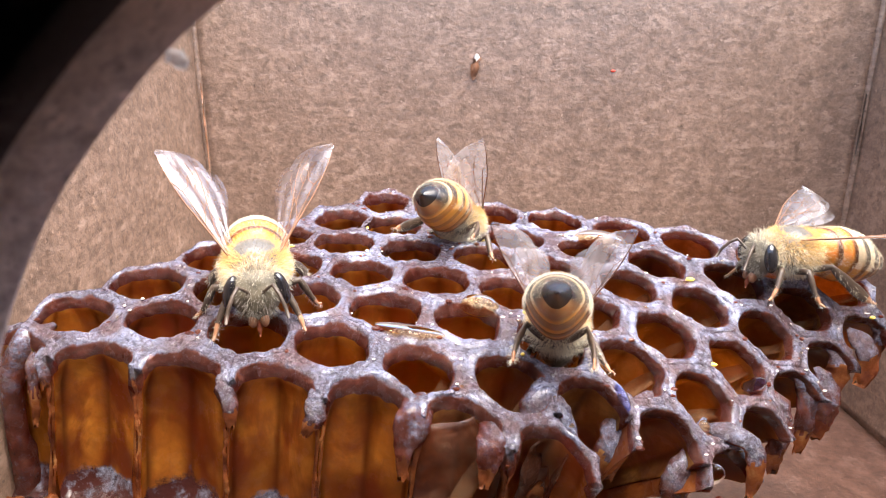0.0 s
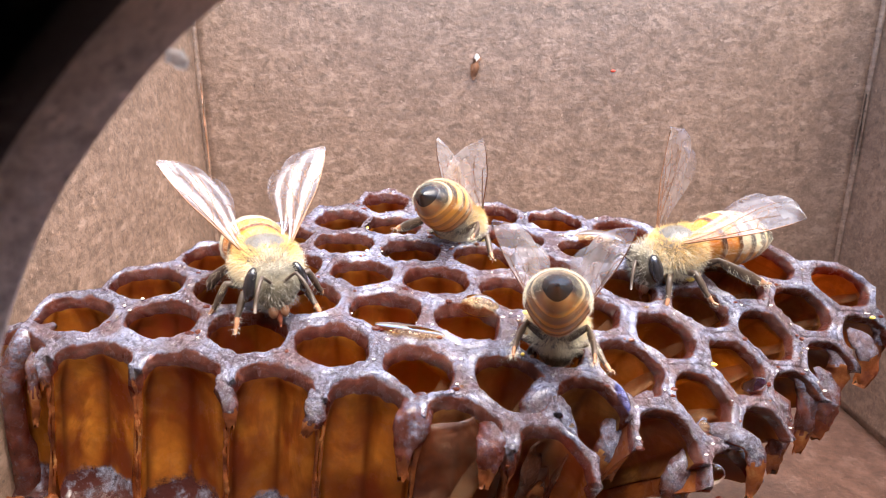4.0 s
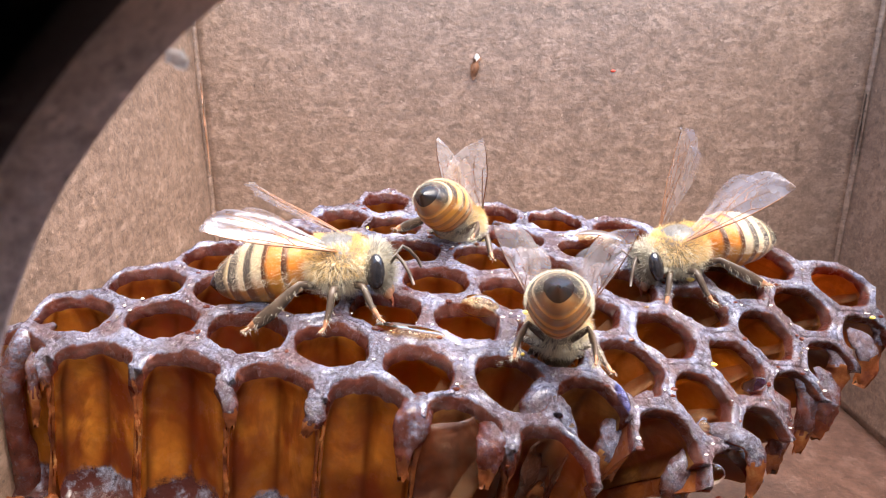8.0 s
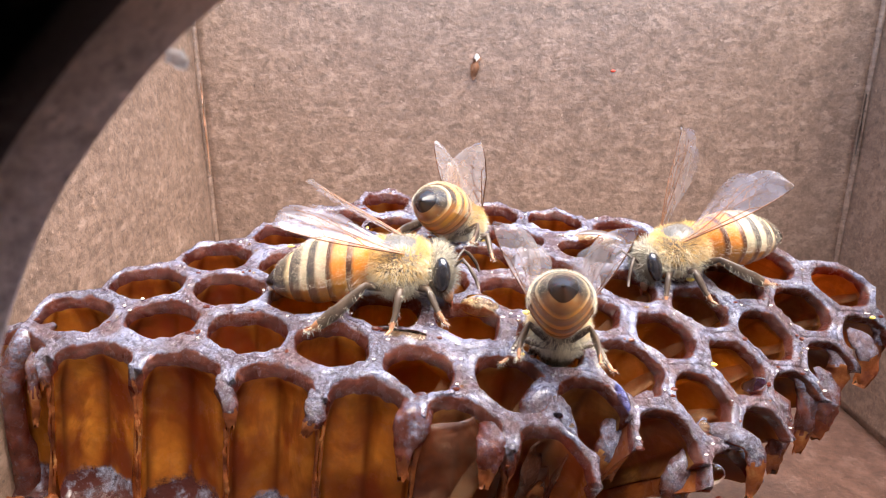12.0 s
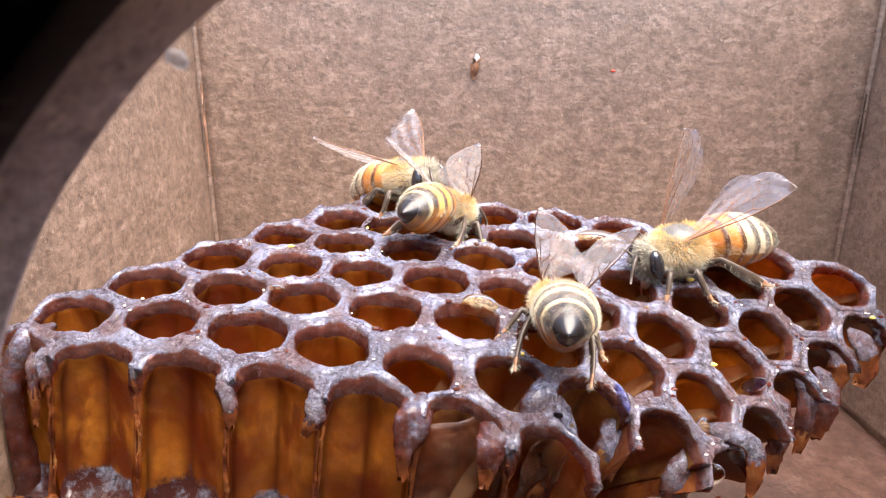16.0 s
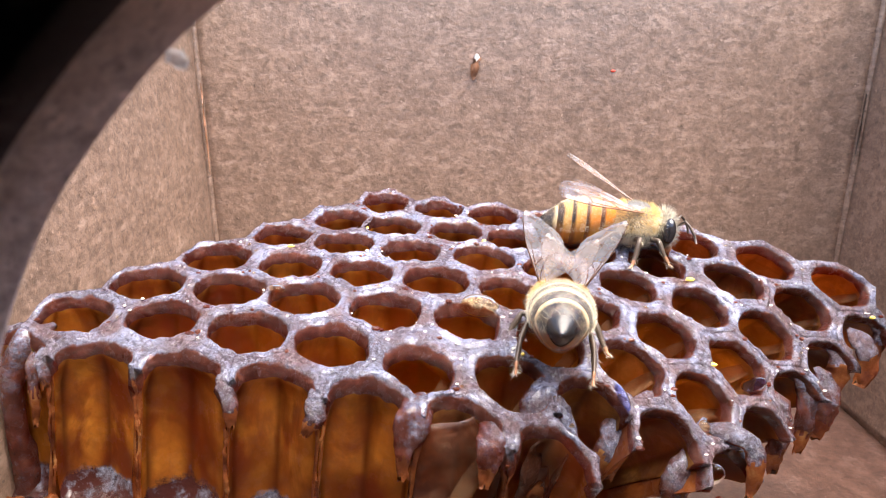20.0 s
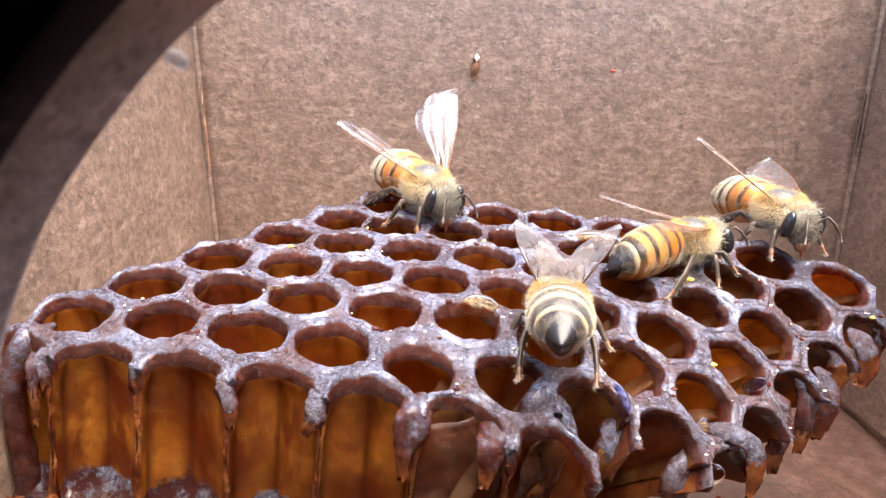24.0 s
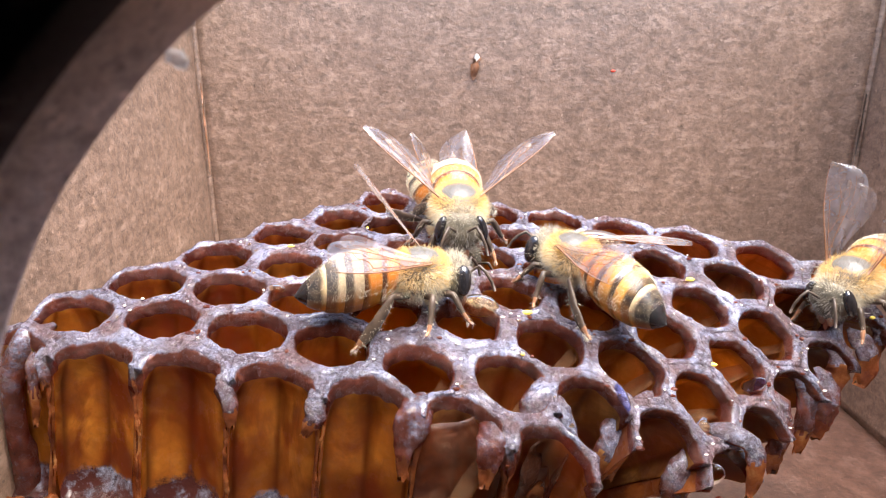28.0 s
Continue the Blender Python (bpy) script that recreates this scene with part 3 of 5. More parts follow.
def segment_mesh(k, orange=False):
    marks = (0.03, 0.17, 0.34, 0.51, 0.68, 0.85, 1.0)
    s0, s1 = marks[k], min(1.0, marks[k + 1] + 0.035)
    rings, n = 11, 36
    vs, band, around = [], [], []
    for r in range(rings):
        s = s0 + (s1 - s0) * r / (rings - 1)
        x, z, w, h = abdomen_at(s)
        lift = 1.0 + 0.065 * (r / (rings - 1)) ** 0.7 - (0.03 if r == rings - 1 and k < 5 else 0)
        for c in range(n):
            ph = 2 * math.pi * c / n
            back = 0.14 * math.cos(ph) * (1 if k < 5 else 0)
            keel = max(0.0, -math.cos(ph))
            vs.append((x + back * 0.6, w * lift * math.sin(ph) * (1 - 0.22 * keel), z + h * lift * math.cos(ph) * (1 + 0.12 * keel)))
            band.append(r / (rings - 1) + (0.06, 0.0, -0.08, 0.05, -0.05, 0.0)[k])
            around.append(0.5 + 0.5 * math.cos(ph))
    fs = grid_faces(rings, n)
    if k == 5:
        fs.append(tuple(range((rings - 1) * n, rings * n))[::-1])
    return finish_mesh("segment", vs, fs, [BODY_ORANGE if k < 2 else BODY_GOLD if orange and k < 4 else BODY_CREAM if k < 4 else BODY_DARK if k < 5 else BODY_TAIL], None, True, {"band": band, "around": around})


def shell_hairs(count, centre, half, keep, length, sweep):
    """Hair roots over an ellipsoid."""
    out = []
    while len(out) < count:
        u = Vector((random.gauss(0, 1), random.gauss(0, 1), random.gauss(0, 1))).normalized()
        if not keep(u):
            continue
        p = Vector((centre[0] + half[0] * u.x, centre[1] + half[1] * u.y, centre[2] + half[2] * u.z))
        d = Vector((u.x / half[0], u.y / half[1], u.z / half[2])).normalized()
        d = (d + Vector(sweep) + 0.24 * Vector((random.gauss(0, 1), random.gauss(0, 1), random.gauss(0, 1)))).normalized()
        out.append((p, d, length * random.uniform(0.6, 1.25)))
    return out


def abdomen_hairs(count, s0, s1, length, top_only):
    out = []
    while len(out) < count:
        s, ph = random.uniform(s0, s1), random.uniform(-math.pi, math.pi)
        if top_only and math.cos(ph) < -0.3:
            continue
        x, z, w, h = abdomen_at(s)
        d = Vector((-0.8, math.sin(ph), math.cos(ph))).normalized()
        out.append((Vector((x, w * 1.03 * math.sin(ph), z + h * 1.03 * math.cos(ph))), (d + 0.25 * Vector((random.gauss(0, 1), random.gauss(0, 1), random.gauss(0, 1)))).normalized(), length * random.uniform(0.6, 1.3)))
    return out


def fuzz(name, samples, mat, parent, width=0.014):
    v, f = blades(samples, width)
    return tagged(part(name, finish_mesh(name, v, f, [mat]), parent), kind="stuff")


WINGS = {1: (0.55, 1.45, 1.15), -1: (0.55, -1.45, 1.15)}


def wing_pose(side, sweep, lift, twist):
    """sweep: degrees out from straight back; lift: up; twist: leading edge up."""
    hx, hy, hz = WINGS[side]
    return pose(hx * MM, hy * MM, hz * MM, side * twist, lift, -side * sweep)


def honeybee():
    thing = new("honeybee")
    v, f = ball(0, 0, 0, 2.05, 1.9, 1.8, 24, 16)
    th = part("thorax", finish_mesh("thorax", v, f, [THORAX]), thing)
    bald = lambda u: u.z > 0.74 and -0.42 < u.x < 0.6
    fuzz("fuzz", shell_hairs(7500, (0, 0, 0), (2.0, 1.85, 1.75), lambda u: u.z > -0.35 and not bald(u), 0.62, (-0.1, 0, 0.1)), HAIR_GOLD, th, 0.011)
    fuzz("fuzz", shell_hairs(5200, (0, 0, 0), (2.0, 1.85, 1.75), lambda u: u.z < 0.35, 0.75, (0, 0, -0.15)), HAIR_PALE, th, 0.011)
    fuzz("fuzz", shell_hairs(1500, (0, 0, 0), (2.0, 1.85, 1.75), bald, 0.2, (-0.3, 0, 0)), HAIR_GREY, th, 0.009)
    v, f = ball(-0.95, 0, 1.15, 0.55, 1.0, 0.5, 16, 10)
    part("scutellum", finish_mesh("scutellum", v, f, [BELLY]), th)
    # abdomen
    v, f = ball(-4.2, 0, -0.2, 2.3, 1.5, 1.4, 20, 14)
    ab = part("abdomen", finish_mesh("abdomen", v, f, [BELLY]), thing)
    for k in range(6):
        part("segment", segment_mesh(k), ab, ("orange segment with a dark hind band", "orange segment with a dark hind band", "cream and black banded segment", "cream and black banded segment", "cream and black banded segment", "glossy black tail segment")[k])
    fuzz("fuzz", abdomen_hairs(1100, 0.02, 0.2, 0.5, False) + abdomen_hairs(4400, 0.16, 0.66, 0.2, True) + abdomen_hairs(500, 0.66, 0.88, 0.16, True) + abdomen_hairs(900, 0.3, 0.8, 0.16, False), HAIR_PALE, ab, 0.005)
    bands = [s for k in (2, 3) for s in abdomen_hairs(1100, k * 0.17 + 0.01, k * 0.17 + 0.09, 0.2, True)]
    fuzz("fuzz", bands, HAIR_PALE, ab, 0.007)
    # head, its face towards +x
    vs, fs = ball(0, 0, 0, 0.95, 1.75, 1.7, 22, 14)
    vs = [(x + 2.75, y * (1.0 if z > 0 else 1 + 0.22 * z), z * (0.85 if z > 0 else 1.1) - 0.55) for x, y, z in vs]
    head = part("head", finish_mesh("head", vs, fs, [FACE]), thing)
    fuzz("fuzz", shell_hairs(900, (2.75, 0, -0.55), (0.95, 1.5, 1.5), lambda u: u.x > -0.5 and abs(u.y) < 0.75, 0.5, (0.2, 0, 0)), HAIR_GREY, head, 0.012)
    fuzz("fuzz", shell_hairs(500, (2.5, 0, -0.4), (0.95, 1.6, 1.55), lambda u: u.z > 0.5 or (u.x < 0 and u.z > -0.3), 0.7, (0, 0, 0.3)), HAIR_PALE, head, 0.012)
    for side in (1, -1):
        v, f = ball(0, 0, 0, 0.58, 0.44, 1.12, 18, 12)
        part("eye", finish_mesh("eye", v, f, [EYE_MAT]), head, "glossy black compound eye", pose(2.85 * MM, side * 1.5 * MM, -0.35 * MM, side * 14, 0, side * 12))
        v, f = tube([(3.5, side * 0.3, -0.3), (3.95, side * 0.75, 0.25), (4.2, side * 1.0, 0.5), (4.6, side * 1.3, 0.1), (5.0, side * 1.6, -0.6), (5.2, side * 1.75, -1.25)], [0.1, 0.1, 0.12, 0.12, 0.12, 0.1], 7)
        part("antenna", finish_mesh("antenna", v, f, [LEG_DARK]), head)
        v, f = ball(3.15, side * 0.35, -2.2, 0.35, 0.3, 0.5, 10, 8)
        part("mandible", finish_mesh("mandible", v, f, [LEG_BROWN]), head)
    v, f = tube([(3.1, 0, -2.2), (3.3, 0, -2.8), (3.3, 0, -3.0), (3.3, 0, -3.25)], [0.2, 0.16, 0.1, 0.05], 8)
    part("tongue", finish_mesh("tongue", v, f, [TONGUE]), head)
    # legs and wings, left and right
    for side in (1, -1):
        for which in ("fore", "mid", "hind"):
            p, r, fl, br = LEGS[which]
            hx, hy, hz = HIPS[which]
            part(which + "_leg", leg_mesh(p, r, fl, br, side, 170 if which == "hind" else 80), thing, "", pose(hx * MM, side * hy * MM, hz * MM))
        fw = part("forewing", wing_mesh("forewing", 8.2, 3.0, side), thing, "clear veined wing", wing_pose(side, 22, 12, 10))
        for me in vein_meshes(8.2, 3.0, side, True):
            part("vein", me, fw)
        hw = part("hindwing", wing_mesh("hindwing", 6.0, 2.3, side), fw, "", pose(-0.75 * MM, -side * 0.75 * MM, -0.1 * MM, 0, 0, side * 7))
    return thing


FIRST_BEE = honeybee()
BEES = {"left": FIRST_BEE}
for key in ("near", "far", "right", "guest", "flyer"):
    BEES[key] = copy_thing(FIRST_BEE, pose(0, 0, 0))
BEES["far"].scale = (0.9, 0.9, 0.9)
BEES["near"].scale = (0.87, 0.87, 0.87)
SAY = {
    "left": "golden furry honeybee with orange and cream bands, walking on the comb",
    "near": "honeybee with a glossy black tail, clinging to a torn cell rim",
    "far": "orange striped honeybee head down in a cell",
    "right": "pale furry honeybee with a frayed wing, head in a cell",
    "guest": "light golden honeybee that lands on the comb",
    "flyer": "honeybee flying in over the comb with legs dangling",
}
for key, bee in BEES.items():
    tagged(bee, SAY[key], "bee", "bees on the comb")


abdomen = [o for o in BEES["far"].children if o.name.startswith("abdomen")][0]
for k, piece in enumerate([o for o in abdomen.children if o.name.startswith("segment")]):
    piece.data = segment_mesh(k, True)
for side, leg in zip((1, -1), [o for o in BEES["near"].children if o.name.startswith("hind_leg")]):
    hx, hy, hz = HIPS["hind"]
    leg.matrix_basis = pose(hx * MM, side * hy * MM, hz * MM, 0, -18, side * 14)


def pieces_of(bee, name):
    return [o for o in bee.children if o.name.split(".")[0] == name]


def bee_row(t, x, y, z, heading, pitch=0.0, roll=0.0):
    """heading: 0 faces +x, 90 away from the peephole; pitch: nose up; the place is the thorax, in millimetres."""
    return (t, pose(x * MM, y * MM, z * MM, roll, -pitch, heading))


# ---- honey, crumbs and torn wax on the comb ----
def on_comb(i, j, lift=0.0):
    p, n = crown_frame(i, j)
    return p + n * lift


def honey_drop(i, j, rx, ry, rz, label, turn=0.0, lift=0.25, mat=HONEY):
    """A bead of honey: a flattened drop with an uneven rim, resting on the wax."""
    vs, fs = ball(0, 0, 0, rx, ry, rz, 24, 16)
    vs = [(x * (1 + 0.12 * noise.noise((x, y, i))), y * (1 + 0.12 * noise.noise((y, x, j))), z if z > 0 else z * 0.45) for x, y, z in vs]
    ob = part("honey_drop", finish_mesh("honey_drop", vs, fs, [mat]))
    p, n = crown_frame(i, j)
    q = Vector((0, 0, 1)).rotation_difference(n)
    ob.matrix_basis = Matrix.Translation((p + n * lift) * MM) @ q.to_matrix().to_4x4() @ pose(0, 0, 0, 0, 0, turn)
    return tagged(ob, label, "honey drop", "honey drops on the comb")


honey_drop(2.86, 1.5, 1.45, 1.0, 1.0, "amber dome of clear honey on a cell rim", -10, 0.0)
POOL = honey_drop(2.54, 0.58, 2.2, 0.9, 0.34, "shallow pool of honey between two cells", -12, 0.25)
honey_drop(2.9, 4.56, 2.2, 1.3, 0.75, "broad glinting drop of honey on a cell rim", -8, 0.1)
honey_drop(0.5, 1.16, 0.6, 0.45, 0.35, "small clear drop of honey on a cell rim", 0, 0.3)
honey_drop(6.38, 1.84, 0.62, 0.55, 1.35, "clear drop of honey inside a cell, blue sky reflection tinted in", 20, -0.25, HONEY_SKY)
honey_drop(6.62, 0.04, 0.75, 0.7, 1.2, "long clear drop of honey hanging at a torn cell", 0, -0.4)
honey_drop(5.14, 0.42, 0.36, 1.1, 0.45, "thin streak of honey on a torn rim, blue sky reflection tinted in", 20, 0.3, HONEY_SKY)
honey_drop(6.18, 0.6, 0.42, 0.4, 0.35, "small clear drop of honey on a cell rim", 0, 0.3)


def scatter(name, count, size, mat, label, category, seed, top):
    """Loose crumbs lying on the rims between the cells."""
    rng = random.Random(seed)
    pieces = []
    while len(pieces) < count:
        i, j = rng.uniform(-1.3, 7.2), rng.uniform(-0.4, 5.4)
        a, b = i - round(i), j - round(j)
        if math.hypot(a + b / 2, b * 0.866) < 0.44:
            continue
        p = on_comb(i, j, top)
        r = size * rng.uniform(0.5, 1.3)
        v, f = ball(0, 0, 0, r * rng.uniform(0.7, 1.4), r, r * rng.uniform(0.5, 0.9), 7, 5)
        v = [(p.x + x * (1 + 0.3 * rng.random()), p.y + y, p.z + z) for x, y, z in v]
        pieces.append((v, f, 0))
    v, f, _ = join(*pieces)
    ob = part(name, finish_mesh(name, v, f, [mat], smooth=False))
    return tagged(ob, label, category, kind="stuff")


scatter("wax_crumbs", 150, 0.09, WHITE_FLAKE, "pale crumbs of wax strewn over the cell rims", "crumbs", 3, 0.42)
scatter("honey_specks", 70, 0.12, HONEY, "tiny glinting specks of honey on the cell rims", "honey", 5, 0.45)
scatter("dark_crumbs", 110, 0.17, LIP, "dark crumbs of old wax on the cell rims", "crumbs", 6, 0.4)
scatter("pollen_grains", 12, 0.2, POLLEN, "yellow grains of pollen on the comb", "pollen", 8, 0.45)


def wax_lobe(points, widths, seed, flat=0.55, tip=0.3, bare=1.0):
    """A tongue of old wax over a torn edge: bloomed with sky sheen painted on top, dark red beneath, ending in a ragged
    amber fringe.
    """
    rows, n = 22, 18
    vs, ix, bloom_sheen = [], [], []
    last = len(points) - 1

    def along(values, v):
        w = v * last
        k = min(last - 1, int(w))
        e = w - k
        p0, p1, p2, p3 = (Vector(values[max(0, min(last, q))]) for q in (k - 1, k, k + 1, k + 2))
        return 0.5 * (2 * p1 + (p2 - p0) * e + (2 * p0 - 5 * p1 + 4 * p2 - p3) * e * e + (3 * p1 - p0 - 3 * p2 + p3) * e ** 3)

    spread = [(w, 0, 0) for w in widths]
    for r in range(rows):
        v = r / (rows - 1)
        p = along(points, v)
        d = (along(points, min(1.0, v + 0.04)) - along(points, max(0.0, v - 0.04))).normalized()
        side = d.cross(Vector((0.15, -0.75, 0.65))).normalized()
        up = side.cross(d)
        w = 0.78 * max(0.08, along(spread, v).x) * min(1.0, 0.3 + 4 * v)
        slim = flat * (1 - 0.75 * max(0.0, v - 1 + tip) / tip)
        for c in range(n):
            ph = 2 * math.pi * c / n
            q = p + side * (w * math.cos(ph)) + up * (w * slim * math.sin(ph))
            q += 0.3 * w * noise.noise_vector(q * 0.8 + Vector((seed, 0, 0))) + 0.13 * noise.noise_vector(q * 2.6 + Vector((0, seed, 0))) + 0.05 * noise.noise_vector(q * 6.0)
            q += d * max(0.0, v - 0.75) * 2.4 * noise.noise((seed, 2.2 * math.cos(ph), 2.2 * math.sin(ph)))
            vs.append(tuple(q))
            # sky sheen is painted on the upper side and fades towards the tip
            bloom_sheen.append((0.42 + 0.6 * math.sin(ph)) * (1 - 0.8 * v) * bare)
    fs = grid_faces(rows, n) + [tuple(range(n)), tuple(range((rows - 1) * n, rows * n))[::-1]]
    ix = [0 if r < (1 - tip) * rows + 2.5 * noise.noise((seed, c * 0.9, 3)) else 1 for r in range(rows - 1) for c in range(n)] + [0, 1]
    return part("wax_lobe", finish_mesh("wax_lobe", vs, fs, [RIM, TORN], ix, True, {"bloom_sheen": bloom_sheen}), HONEYCOMB)


wax_lobe([(6.4, 35.3, 25.0), (5.9, 34.0, 24.3), (5.2, 33.4, 23.4), (4.9, 33.2, 22.4)], [0.7, 1.25, 1.15, 0.5], 1)
wax_lobe([(6.2, 34.6, 24.5), (6.9, 33.6, 23.4), (7.3, 33.1, 22.2), (7.2, 32.8, 21.0)], [0.6, 1.0, 0.75, 0.3], 2)
wax_lobe([(7.0, 33.3, 22.2), (7.1, 32.9, 20.6), (7.6, 32.6, 19.0)], [0.5, 0.45, 0.2], 3, 0.15, 0.9)
wax_lobe([(13.4, 36.9, 23.0), (11.9, 35.9, 22.2), (10.7, 35.2, 21.1), (10.3, 34.8, 19.6), (10.2, 34.7, 18.2)], [0.7, 1.0, 1.25, 1.2, 0.8], 4, 0.5, 0.35)
wax_lobe([(17.0, 37.0, 21.0), (16.0, 35.8, 19.7), (15.0, 35.1, 18.4), (14.7, 34.8, 17.0), (14.7, 34.8, 15.4)], [0.7, 1.0, 1.2, 1.05, 0.5], 5, 0.55, 0.3)
wax_lobe([(16.8, 36.6, 20.7), (18.5, 36.0, 20.5), (19.6, 35.6, 19.9), (19.8, 35.2, 18.6), (19.5, 34.8, 16.6)], [0.6, 0.8, 0.85, 0.8, 0.35], 6, 0.6, 0.35)
wax_lobe([(22.6, 40.6, 20.6), (23.9, 41.0, 19.6), (24.3, 40.7, 18.0), (24.0, 40.4, 16.2), (23.9, 40.2, 14.6)], [0.8, 1.15, 1.15, 1.0, 0.5], 7, 0.4, 0.3, 0.6)
wax_lobe([(26.2, 44.0, 21.2), (27.3, 43.8, 19.6), (27.6, 43.4, 17.8), (27.4, 43.2, 16.0), (27.2, 43.0, 14.4)], [0.8, 1.15, 1.2, 1.0, 0.5], 8, 0.4, 0.3, 0.6)
wax_lobe([(28.6, 45.0, 20.6), (29.6, 44.5, 18.8), (29.4, 44.0, 17.0), (28.8, 43.8, 15.2)], [0.8, 1.2, 1.2, 0.6], 9, 0.35, 0.3, 0.6)
wax_lobe([(30.6, 47.4, 22.0), (31.6, 47.0, 20.4), (31.2, 46.4, 18.6), (30.2, 45.8, 16.8)], [0.9, 1.3, 1.3, 0.6], 10, 0.3, 0.6)
wax_lobe([(33.0, 48.6, 22.2), (34.2, 48.2, 20.8), (34.6, 47.8, 19.2), (34.0, 47.4, 17.8)], [0.9, 1.3, 1.2, 0.6], 11, 0.3, 0.55)
wax_lobe([(35.4, 51.0, 23.6), (36.6, 50.4, 22.0), (36.8, 50.0, 20.2), (36.4, 49.8, 18.6)], [0.9, 1.0, 0.8, 0.4], 12, 0.5, 0.4)
wax_lobe([(3.0, 32.0, 24.1), (2.7, 30.9, 23.5), (2.5, 30.2, 22.6), (2.2, 29.8, 21.2)], [0.9, 1.15, 0.8, 0.4], 13, 0.42, 0.3, 0.55)
wax_lobe([(-1.0, 33.0, 25.1), (-1.5, 31.7, 24.7), (-1.9, 30.9, 23.8), (-2.1, 30.5, 22.7), (-2.2, 30.3, 21.4)], [1.0, 1.3, 0.95, 0.55, 0.3], 14, 0.36, 0.28, 0.5)
wax_lobe([(-6.9, 33.4, 25.6), (-7.1, 32.4, 25.1), (-7.3, 31.8, 24.2), (-7.8, 31.6, 23.3)], [0.6, 0.85, 0.75, 0.3], 15, 0.6, 0.3)
wax_lobe([(-12.7, 34.5, 25.9), (-12.7, 33.7, 25.4), (-12.3, 33.1, 24.4), (-12.3, 32.9, 23.0)], [0.5, 0.6, 0.55, 0.25], 16, 0.6, 0.3)
wax_lobe([(-18.6, 36.0, 26.0), (-18.6, 35.4, 25.5), (-18.5, 35.0, 24.4)], [0.4, 0.5, 0.25], 17, 0.6, 0.3)
wax_lobe([(-26.0, 40.2, 26.3), (-27.3, 39.2, 25.6), (-28.2, 38.4, 23.8), (-28.5, 38.0, 21.0), (-28.3, 37.8, 17.5), (-28.2, 37.7, 13.0)], [0.8, 1.3, 1.0, 0.8, 1.0, 1.2], 18, 1.0, 0.05, 0.55)
wax_lobe([(-26.2, 38.6, 25.4), (-26.3, 37.6, 24.4), (-26.2, 37.0, 22.8), (-26.4, 36.9, 20.6)], [0.5, 0.6, 0.45, 0.2], 23, 0.6, 0.4, 0.6)
wax_lobe([(-25.0, 37.6, 25.9), (-25.0, 36.9, 25.2), (-24.9, 36.4, 23.6)], [0.5, 0.7, 0.3], 19, 0.6, 0.2)


def torn_edge(i, j, top, bottom, seed):
    """The ragged pale edge of a cell wall that was torn through."""
    vs = []
    rows, n = 44, 8
    for r in range(rows):
        d = top + (bottom - top) * r / (rows - 1)
        p = on_comb(i, j, -d)
        p += Vector((0.35 * noise.noise((seed, d * 0.35, 0)) + 0.12 * noise.noise((seed, d * 2, 1)), 0.25 * noise.noise((d * 0.7, seed, 2)), 0))
        w = max(0.04, 0.11 + 0.14 * noise.noise((seed * 2.0, d * 1.1, 4)) + 0.09 * noise.noise((seed, d * 4, 6)))
        for c in range(n):
            ph = 2 * math.pi * c / n
            vs.append((p.x + w * math.cos(ph), p.y + 0.6 * w * math.sin(ph), p.z))
    fs = grid_faces(rows, n) + [tuple(range(n)), tuple(range((rows - 1) * n, rows * n))[::-1]]
    part("torn_edge", finish_mesh("torn_edge", vs, fs, [TORN], None, False), HONEYCOMB)


def membrane(i0, i1, j, top, bottom, seed):
    """A brown translucent wax skin torn along its foot, between two lobes of the torn edge."""
    vs, rows, cols = [], 16, 18
    for q in range(rows):
        v = q / (rows - 1)
        for c in range(cols):
            u = c / (cols - 1)
            low = bottom + 1.3 * noise.noise((seed, u * 6, 0)) + 0.7 * noise.noise((seed, u * 17, 3)) - 1.6 * math.sin(math.pi * u) ** 2
            d = top + (low - top) * v
            p = on_comb(i0 + (i1 - i0) * u, j + 0.42 * math.sin(math.pi * u) * (1 - 0.7 * v), -d) + 0.5 * noise.noise_vector(Vector((u * 3 + seed, v * 3, 0)))
            vs.append(tuple(p))
    fs = grid_faces(rows, cols, False)
    ix = [1 if q > 12 + 2 * noise.noise((seed, c * 0.7, 8)) else 0 for q in range(rows - 1) for c in range(cols - 1)]
    ob = part("membrane", finish_mesh("membrane", vs, fs, [SKIN, TORN], ix), HONEYCOMB, "brown translucent wax skin with a torn foot")
    thick = ob.modifiers.new("thick", "SOLIDIFY")
    thick.thickness = 0.08 * MM


def cocoon():
    """Old cocoon silk: a grey-brown, half clear film with a satin shine."""
    k = Mat("cocoon_film")
    c = k.ramp(k.noise(700, 5, 0.7, (1, 1, 0.4)), (0.34, (0.1, 0.035, 0.012)), (0.66, (0.38, 0.22, 0.12)))
    k.color(c).set(Roughness=0.12)
    k.bsdf.inputs["Specular IOR Level"].default_value = 1.0
    k.bump(k.noise(1200, 4, 0.6, (1, 1, 0.3)), 0.0002, 0.7)
    clear = k.shader("BsdfTransparent", Color=(0.95, 0.75, 0.5, 1))
    return k.finish(k.blend(k.ramp(k.noise(300, 3), (0.36, 0.15), (0.64, 0.55)), clear, k.bsdf.outputs[0])).m


FILM = cocoon()


